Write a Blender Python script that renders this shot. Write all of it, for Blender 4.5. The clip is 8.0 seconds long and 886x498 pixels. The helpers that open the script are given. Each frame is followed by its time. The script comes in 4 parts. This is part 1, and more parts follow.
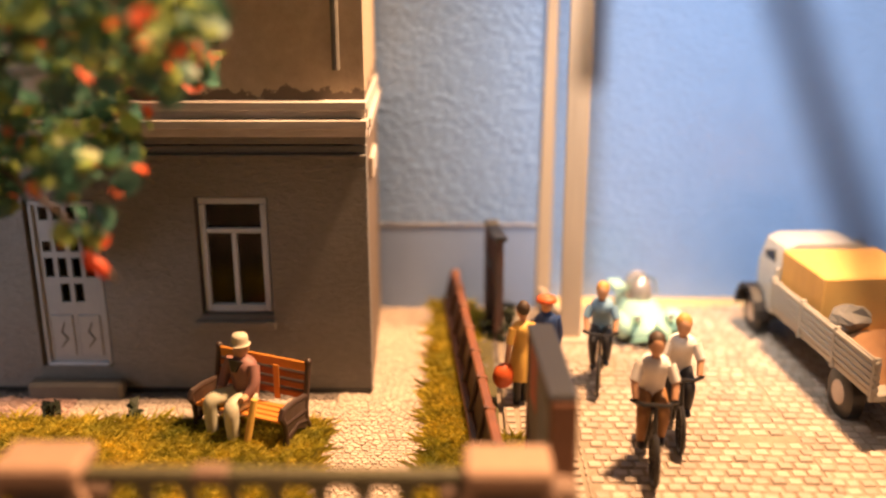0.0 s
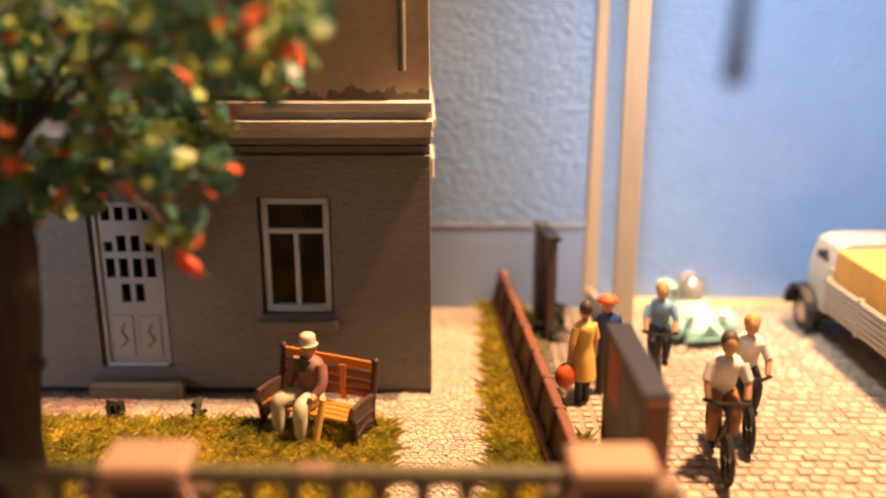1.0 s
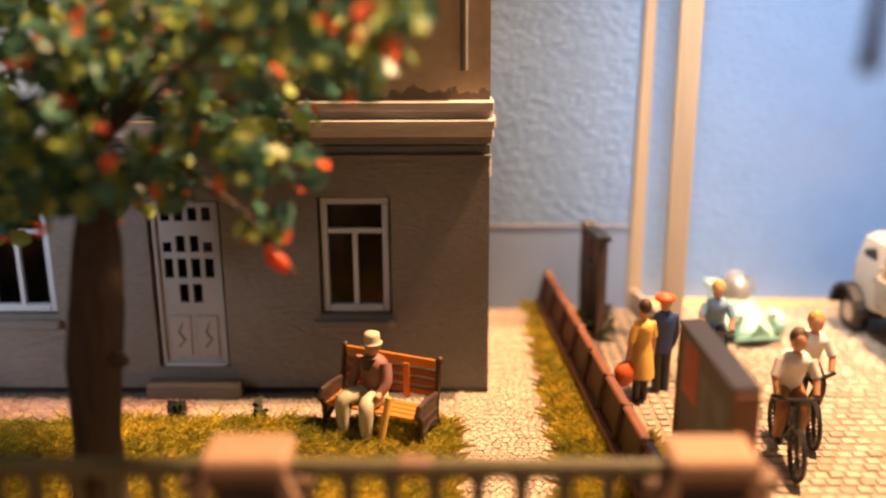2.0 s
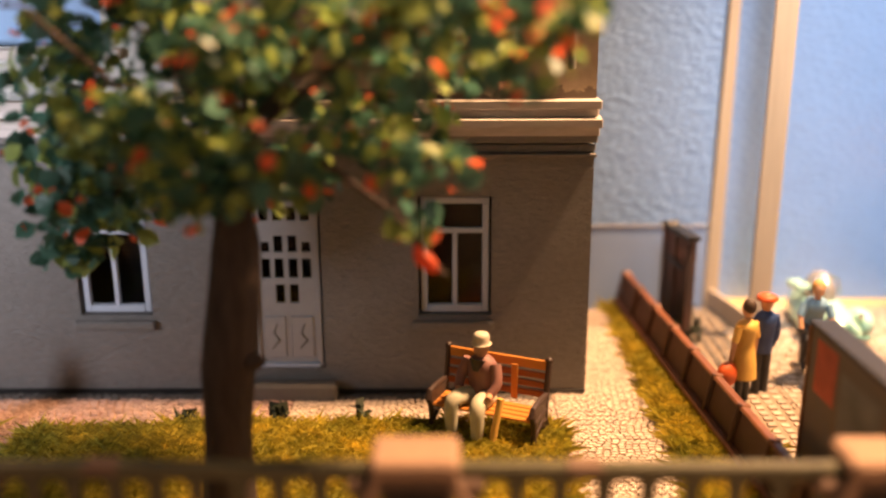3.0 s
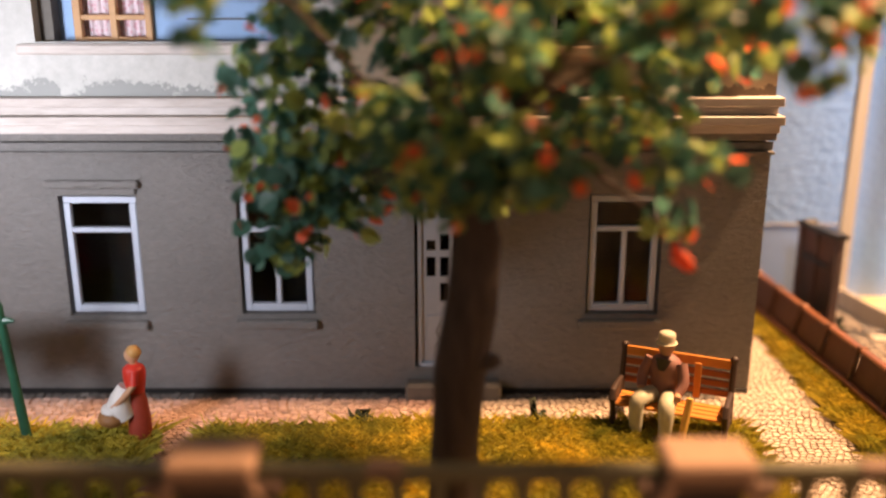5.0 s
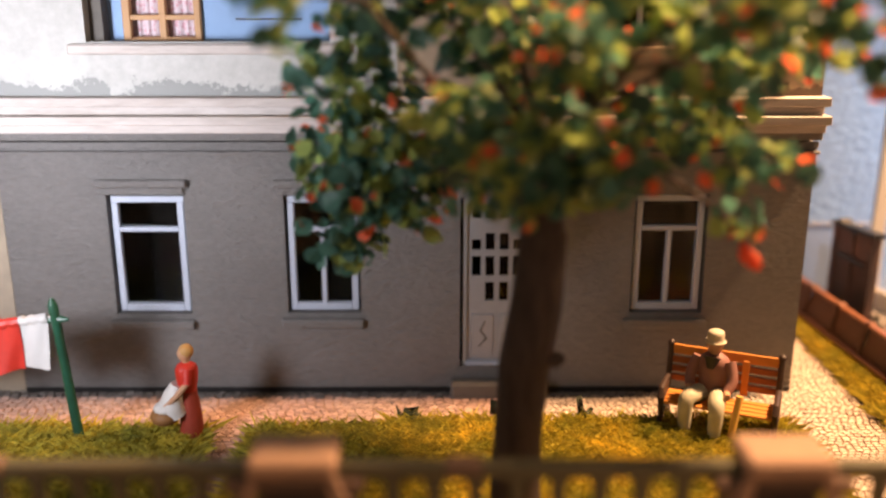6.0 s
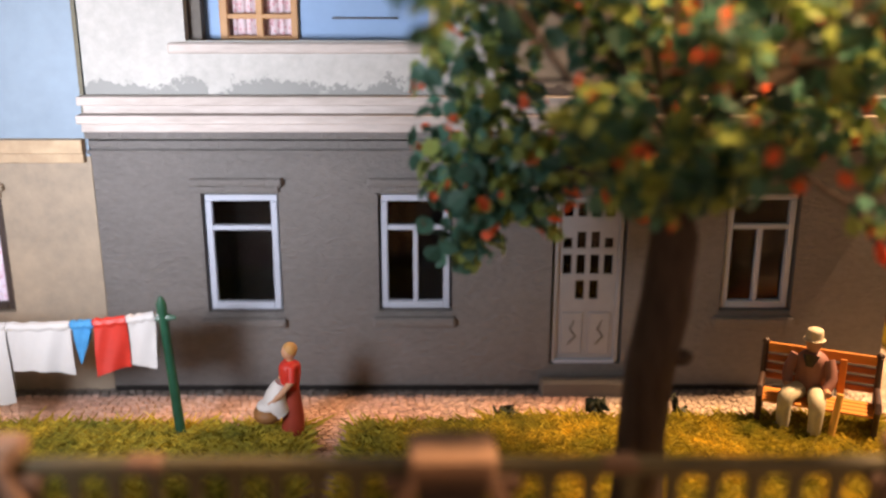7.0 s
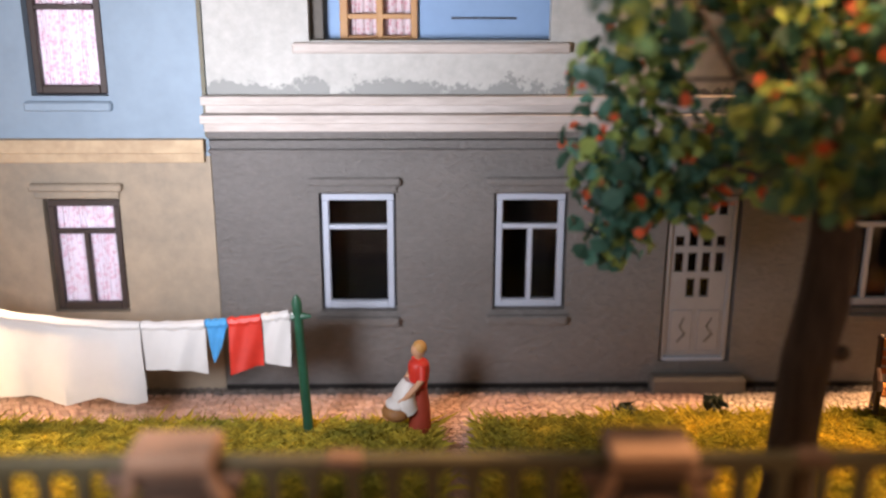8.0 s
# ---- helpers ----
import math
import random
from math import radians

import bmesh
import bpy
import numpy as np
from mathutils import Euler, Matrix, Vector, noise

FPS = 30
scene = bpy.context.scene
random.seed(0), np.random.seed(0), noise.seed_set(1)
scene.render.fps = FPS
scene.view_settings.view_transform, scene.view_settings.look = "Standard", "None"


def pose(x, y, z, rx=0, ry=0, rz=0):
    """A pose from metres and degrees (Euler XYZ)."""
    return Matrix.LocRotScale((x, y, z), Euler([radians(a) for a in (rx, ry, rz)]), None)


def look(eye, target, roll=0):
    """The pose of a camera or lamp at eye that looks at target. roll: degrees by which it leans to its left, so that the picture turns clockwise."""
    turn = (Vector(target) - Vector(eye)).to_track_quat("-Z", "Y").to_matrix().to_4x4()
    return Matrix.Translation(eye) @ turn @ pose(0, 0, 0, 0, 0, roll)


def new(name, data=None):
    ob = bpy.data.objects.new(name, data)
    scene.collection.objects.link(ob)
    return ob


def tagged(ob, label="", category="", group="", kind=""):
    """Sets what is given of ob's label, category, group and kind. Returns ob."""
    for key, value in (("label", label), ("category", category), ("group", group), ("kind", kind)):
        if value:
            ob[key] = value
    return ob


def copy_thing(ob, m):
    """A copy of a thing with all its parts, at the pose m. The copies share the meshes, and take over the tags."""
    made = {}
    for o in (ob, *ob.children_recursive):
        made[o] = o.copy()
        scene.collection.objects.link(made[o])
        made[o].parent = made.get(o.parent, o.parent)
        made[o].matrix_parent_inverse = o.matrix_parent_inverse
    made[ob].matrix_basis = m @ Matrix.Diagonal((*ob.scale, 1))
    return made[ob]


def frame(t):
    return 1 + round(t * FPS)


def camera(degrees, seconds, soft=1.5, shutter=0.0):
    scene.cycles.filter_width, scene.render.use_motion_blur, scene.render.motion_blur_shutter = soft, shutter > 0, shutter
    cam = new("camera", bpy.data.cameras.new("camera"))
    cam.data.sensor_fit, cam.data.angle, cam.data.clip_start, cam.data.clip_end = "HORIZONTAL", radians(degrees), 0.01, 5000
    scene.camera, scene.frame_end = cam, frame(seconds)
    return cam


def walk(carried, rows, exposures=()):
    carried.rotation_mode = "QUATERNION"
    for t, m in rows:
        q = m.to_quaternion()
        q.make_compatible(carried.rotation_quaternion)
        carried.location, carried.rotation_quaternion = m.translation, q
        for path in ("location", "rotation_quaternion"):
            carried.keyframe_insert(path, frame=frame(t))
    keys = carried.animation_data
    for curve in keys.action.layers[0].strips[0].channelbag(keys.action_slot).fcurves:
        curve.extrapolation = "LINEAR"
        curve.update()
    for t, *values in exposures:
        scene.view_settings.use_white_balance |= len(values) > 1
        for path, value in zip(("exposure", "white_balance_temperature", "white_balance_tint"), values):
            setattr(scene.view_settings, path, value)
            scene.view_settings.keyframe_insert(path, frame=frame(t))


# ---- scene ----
# All lengths below are written in metres of the full-size prototype; the model is 1:87.
K = 1 / 87
LENS = 51.2
cam = camera(LENS, 8.0, soft=2.3)
PATH = [
    (0.0, (0.202, -2.555, 7.619), (0.159, -0.640, 7.043), -0.2),
    (0.5, (-0.386, -2.593, 7.623), (-0.429, -0.678, 7.048), -0.2),
    (1.0, (-0.953, -2.623, 7.603), (-0.993, -0.707, 7.031), -0.2),
    (2.5, (-2.902, -2.791, 7.449), (-2.934, -0.869, 6.897), -0.4),
    (3.0, (-3.987, -2.652, 7.449), (-4.013, -0.731, 6.893), -0.3),
    (3.5, (-4.989, -2.451, 7.406), (-5.010, -0.530, 6.847), -0.2),
    (4.0, (-5.979, -2.468, 7.403), (-5.993, -0.548, 6.845), -0.2),
    (4.5, (-6.705, -2.478, 7.412), (-6.713, -0.558, 6.852), -0.1),
    (6.0, (-8.157, -2.603, 7.426), (-8.152, -0.683, 6.866), 0.0),
    (6.5, (-8.783, -2.584, 7.456), (-8.774, -0.665, 6.891), 0.1),
    (7.0, (-9.920, -2.645, 7.439), (-9.906, -0.726, 6.876), 0.1),
    (7.5, (-10.845, -2.634, 7.393), (-10.817, -0.714, 6.834), 0.3),
    (8.0, (-12.185, -2.727, 7.424), (-12.152, -0.808, 6.863), 0.1),
]
walk(cam, [(t, look(Vector(e) * K, Vector(g) * K, r)) for t, e, g, r in PATH], [(0.0, -0.05), (3.0, 0.0), (4.5, 0.03), (6.0, 0.14), (7.0, 0.06), (8.0, 0.0)])
cam.data.dof.use_dof = True
cam.data.dof.focus_distance = 15.6 * K
cam.data.dof.aperture_fstop = cam.data.lens / 1000 / (0.46 * K)

# ---- light: the hall's dim room light, a warm ceiling spot and a cool tube light ----
world = bpy.data.worlds.new("hall")
scene.world = world
world.use_nodes = True
world.node_tree.nodes["Background"].inputs[0].default_value = (1.0, 0.715, 0.545, 1)
world.node_tree.nodes["Background"].inputs[1].default_value = 0.2


def ceiling_lamp(name, eye, target, size, power, colour, spread=180):
    data = bpy.data.lights.new(name, "AREA")
    data.shape, data.size, data.spread = "DISK", size * K, radians(spread)
    data.energy, data.color = power * K * K, colour
    ob = new(name, data)
    ob.matrix_world = look(Vector(eye) * K, Vector(target) * K)
    return ob


def track_spot(name, eye, target, cone, blend, power, colour, soft):
    data = bpy.data.lights.new(name, "SPOT")
    data.spot_size, data.spot_blend, data.shadow_soft_size = radians(cone), blend, soft * K
    data.energy, data.color = power * K * K, colour
    ob = new(name, data)
    ob.matrix_world = look(Vector(eye) * K, Vector(target) * K)
    return ob


track_spot("ceiling_spot", (8.5, 13.75, 24.0), (-0.4, 8.0, 0), 60, 0.35, 118000, (1.0, 0.56, 0.28), 1.2)
ceiling_lamp("ceiling_spot_left", (-21.0, 8.5, 14.0), (-20.3, 9.4, 0), 1.5, 760, (1.0, 0.66, 0.38), 32)
ceiling_lamp("tube_light", (-16.9, 2.8, 5.7), (-14.9, 13.5, 5.6), 2.5, 590, (0.91, 0.90, 1.0), 90)
track_spot("track_spot", (0.5, 3.0, 20.0), (7.5, 18.6, 4.2), 41, 1.0, 41000, (0.98, 0.92, 0.86), 2.2)


# ---- materials ----
def mat(name, colour, rough=0.6, metal=0.0, dark=0.75, grain=6.0, blotch=0.8, bump=0.3, tint=None, random_tint=0.0, per_island=False, coat=0.0, stretch=(1, 1, 1), relief=0.03, see_through=0.0):
    """Colour varied by a fine grain and by broad blotches, with a fine relief. grain and blotch: cycles per prototype metre."""
    m = bpy.data.materials.new(name)
    m.use_nodes = True
    nt = m.node_tree
    N, L = nt.nodes, nt.links
    bsdf = N["Principled BSDF"]
    tc = N.new("ShaderNodeTexCoord")
    mp = N.new("ShaderNodeMapping")
    mp.inputs["Scale"].default_value = [s / K for s in stretch]
    L.new(tc.outputs["Object"], mp.inputs["Vector"])
    n1 = N.new("ShaderNodeTexNoise")
    n1.inputs["Scale"].default_value, n1.inputs["Detail"].default_value, n1.inputs["Roughness"].default_value = grain, 6, 0.65
    n2 = N.new("ShaderNodeTexNoise")
    n2.inputs["Scale"].default_value, n2.inputs["Detail"].default_value = blotch, 4
    L.new(mp.outputs[0], n1.inputs["Vector"])
    L.new(mp.outputs[0], n2.inputs["Vector"])
    add = N.new("ShaderNodeMath")
    add.operation = "ADD"
    L.new(n1.outputs["Fac"], add.inputs[0])
    L.new(n2.outputs["Fac"], add.inputs[1])
    ramp = N.new("ShaderNodeMapRange")
    ramp.inputs["From Min"].default_value, ramp.inputs["From Max"].default_value = 0.7, 1.3
    L.new(add.outputs[0], ramp.inputs["Value"])
    mix = N.new("ShaderNodeMix")
    mix.data_type = "RGBA"
    c2 = tint if tint else [c * dark for c in colour]
    mix.inputs["A"].default_value = (*c2, 1)
    mix.inputs["B"].default_value = (*colour, 1)
    L.new(ramp.outputs[0], mix.inputs["Factor"])
    out = mix.outputs["Result"]
    if random_tint:
        src = N.new("ShaderNodeNewGeometry").outputs["Random Per Island"] if per_island else N.new("ShaderNodeObjectInfo").outputs["Random"]
        hsv = N.new("ShaderNodeHueSaturation")
        rr = N.new("ShaderNodeMapRange")
        rr.inputs["To Min"].default_value, rr.inputs["To Max"].default_value = 1 - random_tint, 1 + random_tint
        L.new(src, rr.inputs["Value"])
        L.new(rr.outputs[0], hsv.inputs["Value"])
        L.new(out, hsv.inputs["Color"])
        out = hsv.outputs[0]
    L.new(out, bsdf.inputs["Base Color"])
    bsdf.inputs["Roughness"].default_value, bsdf.inputs["Metallic"].default_value = rough, metal
    bsdf.inputs["Coat Weight"].default_value = coat
    if bump:
        b = N.new("ShaderNodeBump")
        b.inputs["Strength"].default_value, b.inputs["Distance"].default_value = bump, relief * K
        L.new(n1.outputs["Fac"], b.inputs["Height"])
        L.new(b.outputs[0], bsdf.inputs["Normal"])
    if see_through:
        tl = N.new("ShaderNodeBsdfTranslucent")
        L.new(out, tl.inputs["Color"])
        ms = N.new("ShaderNodeMixShader")
        ms.inputs[0].default_value = see_through
        L.new(bsdf.outputs[0], ms.inputs[1])
        L.new(tl.outputs[0], ms.inputs[2])
        L.new(ms.outputs[0], N["Material Output"].inputs["Surface"])
    return m


def plaster_with_damage(name, colour, under, z_mid, spread, patches):
    """Painted plaster that has flaked off in a ragged band round the height z_mid and in scattered patches."""
    m = mat(name, colour, 0.85, dark=0.74, grain=5, blotch=0.35, bump=0.25)
    nt = m.node_tree
    N, L = nt.nodes, nt.links
    bsdf = N["Principled BSDF"]
    old = bsdf.inputs["Base Color"].links[0].from_socket
    tc = N.new("ShaderNodeTexCoord")
    mp = N.new("ShaderNodeMapping")
    mp.inputs["Scale"].default_value = [1 / K] * 3
    L.new(tc.outputs["Object"], mp.inputs["Vector"])
    sep = N.new("ShaderNodeSeparateXYZ")
    L.new(mp.outputs[0], sep.inputs[0])
    nz = N.new("ShaderNodeTexNoise")
    nz.inputs["Scale"].default_value, nz.inputs["Detail"].default_value, nz.inputs["Roughness"].default_value = 1.9, 9, 0.72
    L.new(mp.outputs[0], nz.inputs["Vector"])
    h = N.new("ShaderNodeMath")
    h.operation = "MULTIPLY_ADD"
    h.inputs[1].default_value, h.inputs[2].default_value = -1 / spread, z_mid / spread
    L.new(sep.outputs["Z"], h.inputs[0])
    s = N.new("ShaderNodeMath")
    s.operation = "MULTIPLY_ADD"
    s.inputs[1].default_value, s.inputs[2].default_value = 5.0, -2.5 + patches
    L.new(nz.outputs["Fac"], s.inputs[0])
    a = N.new("ShaderNodeMath")
    a.operation, a.use_clamp = "ADD", True
    L.new(h.outputs[0], a.inputs[0])
    L.new(s.outputs[0], a.inputs[1])
    fade = N.new("ShaderNodeMapRange")
    fade.inputs["From Min"].default_value, fade.inputs["From Max"].default_value = 0.45, 0.6
    L.new(a.outputs[0], fade.inputs["Value"])
    mix = N.new("ShaderNodeMix")
    mix.data_type = "RGBA"
    L.new(fade.outputs[0], mix.inputs["Factor"])
    L.new(old, mix.inputs["A"])
    mix.inputs["B"].default_value = (*under, 1)
    L.new(mix.outputs["Result"], bsdf.inputs["Base Color"])
    b2 = N.new("ShaderNodeBump")
    b2.inputs["Strength"].default_value, b2.inputs["Distance"].default_value, b2.invert = 0.4, 0.03 * K, True
    L.new(fade.outputs[0], b2.inputs["Height"])
    L.new(bsdf.inputs["Normal"].links[0].from_socket, b2.inputs["Normal"])
    L.new(b2.outputs[0], bsdf.inputs["Normal"])
    return m


def lace(name):
    """White cloth with a small pink flower print."""
    m = mat(name, (0.80, 0.68, 0.70), 0.9, bump=0)
    nt = m.node_tree
    N, L = nt.nodes, nt.links
    tc = N.new("ShaderNodeTexCoord")
    mp = N.new("ShaderNodeMapping")
    mp.inputs["Scale"].default_value = [1 / K] * 3
    L.new(tc.outputs["Object"], mp.inputs["Vector"])
    v = N.new("ShaderNodeTexVoronoi")
    v.inputs["Scale"].default_value = 12
    L.new(mp.outputs[0], v.inputs["Vector"])
    r = N.new("ShaderNodeMapRange")
    r.inputs["From Min"].default_value, r.inputs["From Max"].default_value = 0.25, 0.5
    L.new(v.outputs["Distance"], r.inputs["Value"])
    mix = N.new("ShaderNodeMix")
    mix.data_type = "RGBA"
    mix.inputs["A"].default_value, mix.inputs["B"].default_value = (0.53, 0.31, 0.35, 1), (0.60, 0.51, 0.54, 1)
    L.new(r.outputs[0], mix.inputs["Factor"])
    L.new(mix.outputs["Result"], N["Principled BSDF"].inputs["Base Color"])
    return m


def glass(name):
    m = bpy.data.materials.new(name)
    m.use_nodes = True
    b = m.node_tree.nodes["Principled BSDF"]
    b.inputs["Base Color"].default_value = (0.9, 0.95, 1, 1)
    b.inputs["Roughness"].default_value, b.inputs["Transmission Weight"].default_value, b.inputs["IOR"].default_value = 0.03, 1.0, 1.25
    return m


def hammered(name, colour):
    """Glossy paint with a hammered relief of small rounded bumps."""
    m = mat(name, colour, 0.17, dark=0.9, grain=1.5, blotch=0.25, bump=0, coat=0.6)
    N, L = m.node_tree.nodes, m.node_tree.links
    tc = N.new("ShaderNodeTexCoord")
    mp = N.new("ShaderNodeMapping")
    mp.inputs["Scale"].default_value = [0.8 / K, 1 / K, 1.15 / K]
    L.new(tc.outputs["Object"], mp.inputs["Vector"])
    n = N.new("ShaderNodeTexNoise")
    n.inputs["Scale"].default_value, n.inputs["Detail"].default_value = 8.5, 1.2
    L.new(mp.outputs[0], n.inputs["Vector"])
    b = N.new("ShaderNodeBump")
    b.inputs["Strength"].default_value, b.inputs["Distance"].default_value = 1.0, 0.035 * K
    L.new(n.outputs["Fac"], b.inputs["Height"])
    L.new(b.outputs[0], N["Principled BSDF"].inputs["Normal"])
    L.new(b.outputs[0], N["Principled BSDF"].inputs["Coat Normal"])
    return m


M = dict(
    plaster_grey=mat("plaster_grey", (0.232, 0.224, 0.216), 0.7, dark=0.72, grain=10, blotch=0.4, bump=1.0, stretch=(0.7, 1, 1.4), relief=0.10),
    plaster_beige=mat("plaster_beige", (0.41, 0.335, 0.245), 0.9, tint=(0.27, 0.235, 0.185), grain=4, blotch=0.6, bump=0.6),
    plaster_white=plaster_with_damage("plaster_white", (0.52, 0.525, 0.50), (0.27, 0.28, 0.27), 5.79, 0.34, 0.12),
    plaster_tan=plaster_with_damage("plaster_tan", (0.42, 0.33, 0.23), (0.14, 0.105, 0.08), 5.75, 0.22, 0.0),
    plaster_blue=mat("plaster_blue", (0.26, 0.345, 0.43), 0.75, dark=0.85, grain=3, blotch=0.5, bump=0.1),
    loggia_blue=mat("loggia_blue", (0.24, 0.38, 0.60), 0.7, dark=0.9, grain=3, bump=0.1),
    cornice_white=mat("cornice_white", (0.57, 0.53, 0.50), 0.8, tint=(0.38, 0.34, 0.31), grain=4, blotch=0.9, bump=0.2, stretch=(0.5, 1, 3)),
    cornice_beige=mat("cornice_beige", (0.55, 0.43, 0.28), 0.85, tint=(0.38, 0.28, 0.18), grain=4, bump=0.2),
    frame_white=mat("frame_white", (0.43, 0.48, 0.57), 0.5, dark=0.9, grain=5, bump=0.05),
    frame_dark=mat("frame_dark", (0.05, 0.035, 0.03), 0.5, bump=0.1),
    frame_wood=mat("frame_wood", (0.50, 0.28, 0.12), 0.6, stretch=(1, 1, 0.2)),
    door_white=mat("door_white", (0.32, 0.325, 0.335), 0.35, dark=0.85, bump=0.1),
    # near-black: the shade of the unlit rooms is put into this colour
    interior_shade=mat("interior_shade", (0.005, 0.0045, 0.004), 0.9, bump=0),
    stone_grey=mat("stone_grey", (0.14, 0.13, 0.115), 0.9, bump=0.4),
    glass=glass("window_glass"),
    lace=lace("lace"),
    wall_gloss=hammered("wall_gloss", (0.205, 0.345, 0.65)),
    wall_smooth=mat("wall_smooth", (0.22, 0.32, 0.56), 0.35, dark=0.9, grain=1, blotch=0.3, bump=0.08),
    upright=mat("upright", (0.43, 0.36, 0.28), 0.5, dark=0.8, grain=3, stretch=(3, 3, 0.25), bump=0.1),
    tabletop=mat("tabletop", (0.62, 0.44, 0.20), 0.6, dark=0.9, grain=2, bump=0.05),
    sett=mat("sett", (0.41, 0.34, 0.275), 0.8, dark=0.7, grain=7, blotch=1, bump=0.5, random_tint=0.22),
    sett_far=mat("sett_far", (0.41, 0.34, 0.275), 0.8, dark=0.7, grain=7, blotch=1, bump=0.5, random_tint=0.22, per_island=True),
    paver=mat("paver", (0.60, 0.50, 0.41), 0.85, dark=0.8, grain=8, blotch=1, bump=0.4, random_tint=0.18, per_island=True),
    paver_pink=mat("paver_pink", (0.46, 0.28, 0.22), 0.85, tint=(0.50, 0.38, 0.32), grain=8, blotch=0.6, bump=0.4, random_tint=0.25, per_island=True),
    # dark stone tone that also carries painted-in shade
    sett_dark_shaded=mat("sett_dark_shaded", (0.17, 0.15, 0.135), 0.8, dark=0.6, grain=7, blotch=1, bump=0.5, random_tint=0.3, per_island=True),
    joint=mat("joint", (0.31, 0.245, 0.18), 0.95, dark=0.6, grain=9),
    soil=mat("soil", (0.10, 0.085, 0.03), 0.95, dark=0.5, grain=9),
    grass=mat("grass", (0.74, 0.58, 0.07), 0.8, tint=(0.24, 0.25, 0.035), grain=2.5, blotch=0.8, bump=0, random_tint=0.45, per_island=True, see_through=0.35),
    fence_green=mat("fence_green", (0.12, 0.11, 0.06), 0.55, dark=0.6, bump=0.2),
    pier=mat("pier", (0.20, 0.125, 0.085), 0.85, tint=(0.12, 0.08, 0.06), grain=4, bump=0.5),
    pier_cap=mat("pier_cap", (0.38, 0.24, 0.16), 0.85, tint=(0.26, 0.165, 0.115), grain=4, bump=0.4),
    fence_brown=mat("fence_brown", (0.20, 0.075, 0.033), 0.4, dark=0.6, grain=5, bump=0.2, stretch=(1, 0.4, 1)),
    fence_panel=mat("fence_panel", (0.10, 0.042, 0.024), 0.6, dark=0.6, grain=5, bump=0.3),
    rust=mat("rust", (0.13, 0.06, 0.045), 0.6, tint=(0.035, 0.03, 0.032), grain=3, blotch=1.2, bump=0.6, stretch=(1, 1, 0.4)),
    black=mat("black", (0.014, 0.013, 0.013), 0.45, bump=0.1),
    bark=mat("bark", (0.09, 0.064, 0.052), 0.9, dark=0.45, grain=4, blotch=1, bump=1.0, stretch=(2, 2, 0.35)),
    leaf_dark=mat("leaf_dark", (0.095, 0.235, 0.175), 0.4, dark=0.6, random_tint=0.5, per_island=True, bump=0, see_through=0.45),
    leaf_light=mat("leaf_light", (0.38, 0.50, 0.14), 0.5, dark=0.7, random_tint=0.4, per_island=True, bump=0, see_through=0.46),
    petal=mat("petal", (0.95, 0.18, 0.075), 0.5, dark=0.8, random_tint=0.2, per_island=True, bump=0, see_through=0.5),
)


# no sheen either, so the painted-in interior shade stays black
M["interior_shade"].node_tree.nodes["Principled BSDF"].inputs["Specular IOR Level"].default_value = 0.0


# ---- mesh helpers ----
def box(bm, x0, x1, y0, y1, z0, z1, bevel=0.0):
    r = bmesh.ops.create_cube(bm, size=1, matrix=Matrix.Translation(((x0 + x1) / 2, (y0 + y1) / 2, (z0 + z1) / 2)) @ Matrix.Diagonal((x1 - x0, y1 - y0, z1 - z0, 1)))
    if bevel:
        vs = set(r["verts"])
        es = [e for e in bm.edges if e.verts[0] in vs and e.verts[1] in vs]
        bmesh.ops.bevel(bm, geom=es, offset=bevel, segments=1, affect="EDGES")
    return bm


def tube(bm, pts, radii, seg=8, flat=1.0):
    """A round, tapering tube through the points, closed at both ends."""
    pts = [Vector(p) for p in pts]
    rings, q, last = [], None, None
    for i, p in enumerate(pts):
        d = (pts[min(i + 1, len(pts) - 1)] - pts[max(i - 1, 0)]).normalized()
        q = last.rotation_difference(d) @ q if q else d.to_track_quat("Z", "Y")
        last = d
        rings.append([bm.verts.new(p + q @ Vector((math.cos(a) * radii[i], math.sin(a) * radii[i] * flat, 0))) for a in (2 * math.pi * k / seg for k in range(seg))])
    for a, b in zip(rings, rings[1:]):
        for k in range(seg):
            bm.faces.new((a[k], a[(k + 1) % seg], b[(k + 1) % seg], b[k]))
    bm.faces.new(rings[0][::-1])
    bm.faces.new(rings[-1])
    return bm


def ball(bm, c, r, seg=12, m=None):
    rr = r if isinstance(r, (tuple, list)) else (r, r, r)
    mm = Matrix.Translation(c) @ (m or Matrix()) @ Matrix.Diagonal((*rr, 1))
    bmesh.ops.create_uvsphere(bm, u_segments=seg, v_segments=max(6, seg * 2 // 3), radius=1, matrix=mm)
    return bm


def ring(bm, c, r, thick, axis="X", seg=24, sub=6):
    turn = {"X": pose(0, 0, 0, 0, 90, 0), "Y": pose(0, 0, 0, 90, 0, 0), "Z": Matrix()}[axis]
    rows = []
    for i in range(seg):
        a = 2 * math.pi * i / seg
        rows.append([bm.verts.new(Vector(c) + turn.to_3x3() @ Vector(((r + thick * math.cos(b)) * math.cos(a), (r + thick * math.cos(b)) * math.sin(a), thick * math.sin(b)))) for b in (2 * math.pi * k / sub for k in range(sub))])
    for i in range(seg):
        for k in range(sub):
            bm.faces.new((rows[i][k], rows[(i + 1) % seg][k], rows[(i + 1) % seg][(k + 1) % sub], rows[i][(k + 1) % sub]))
    return bm


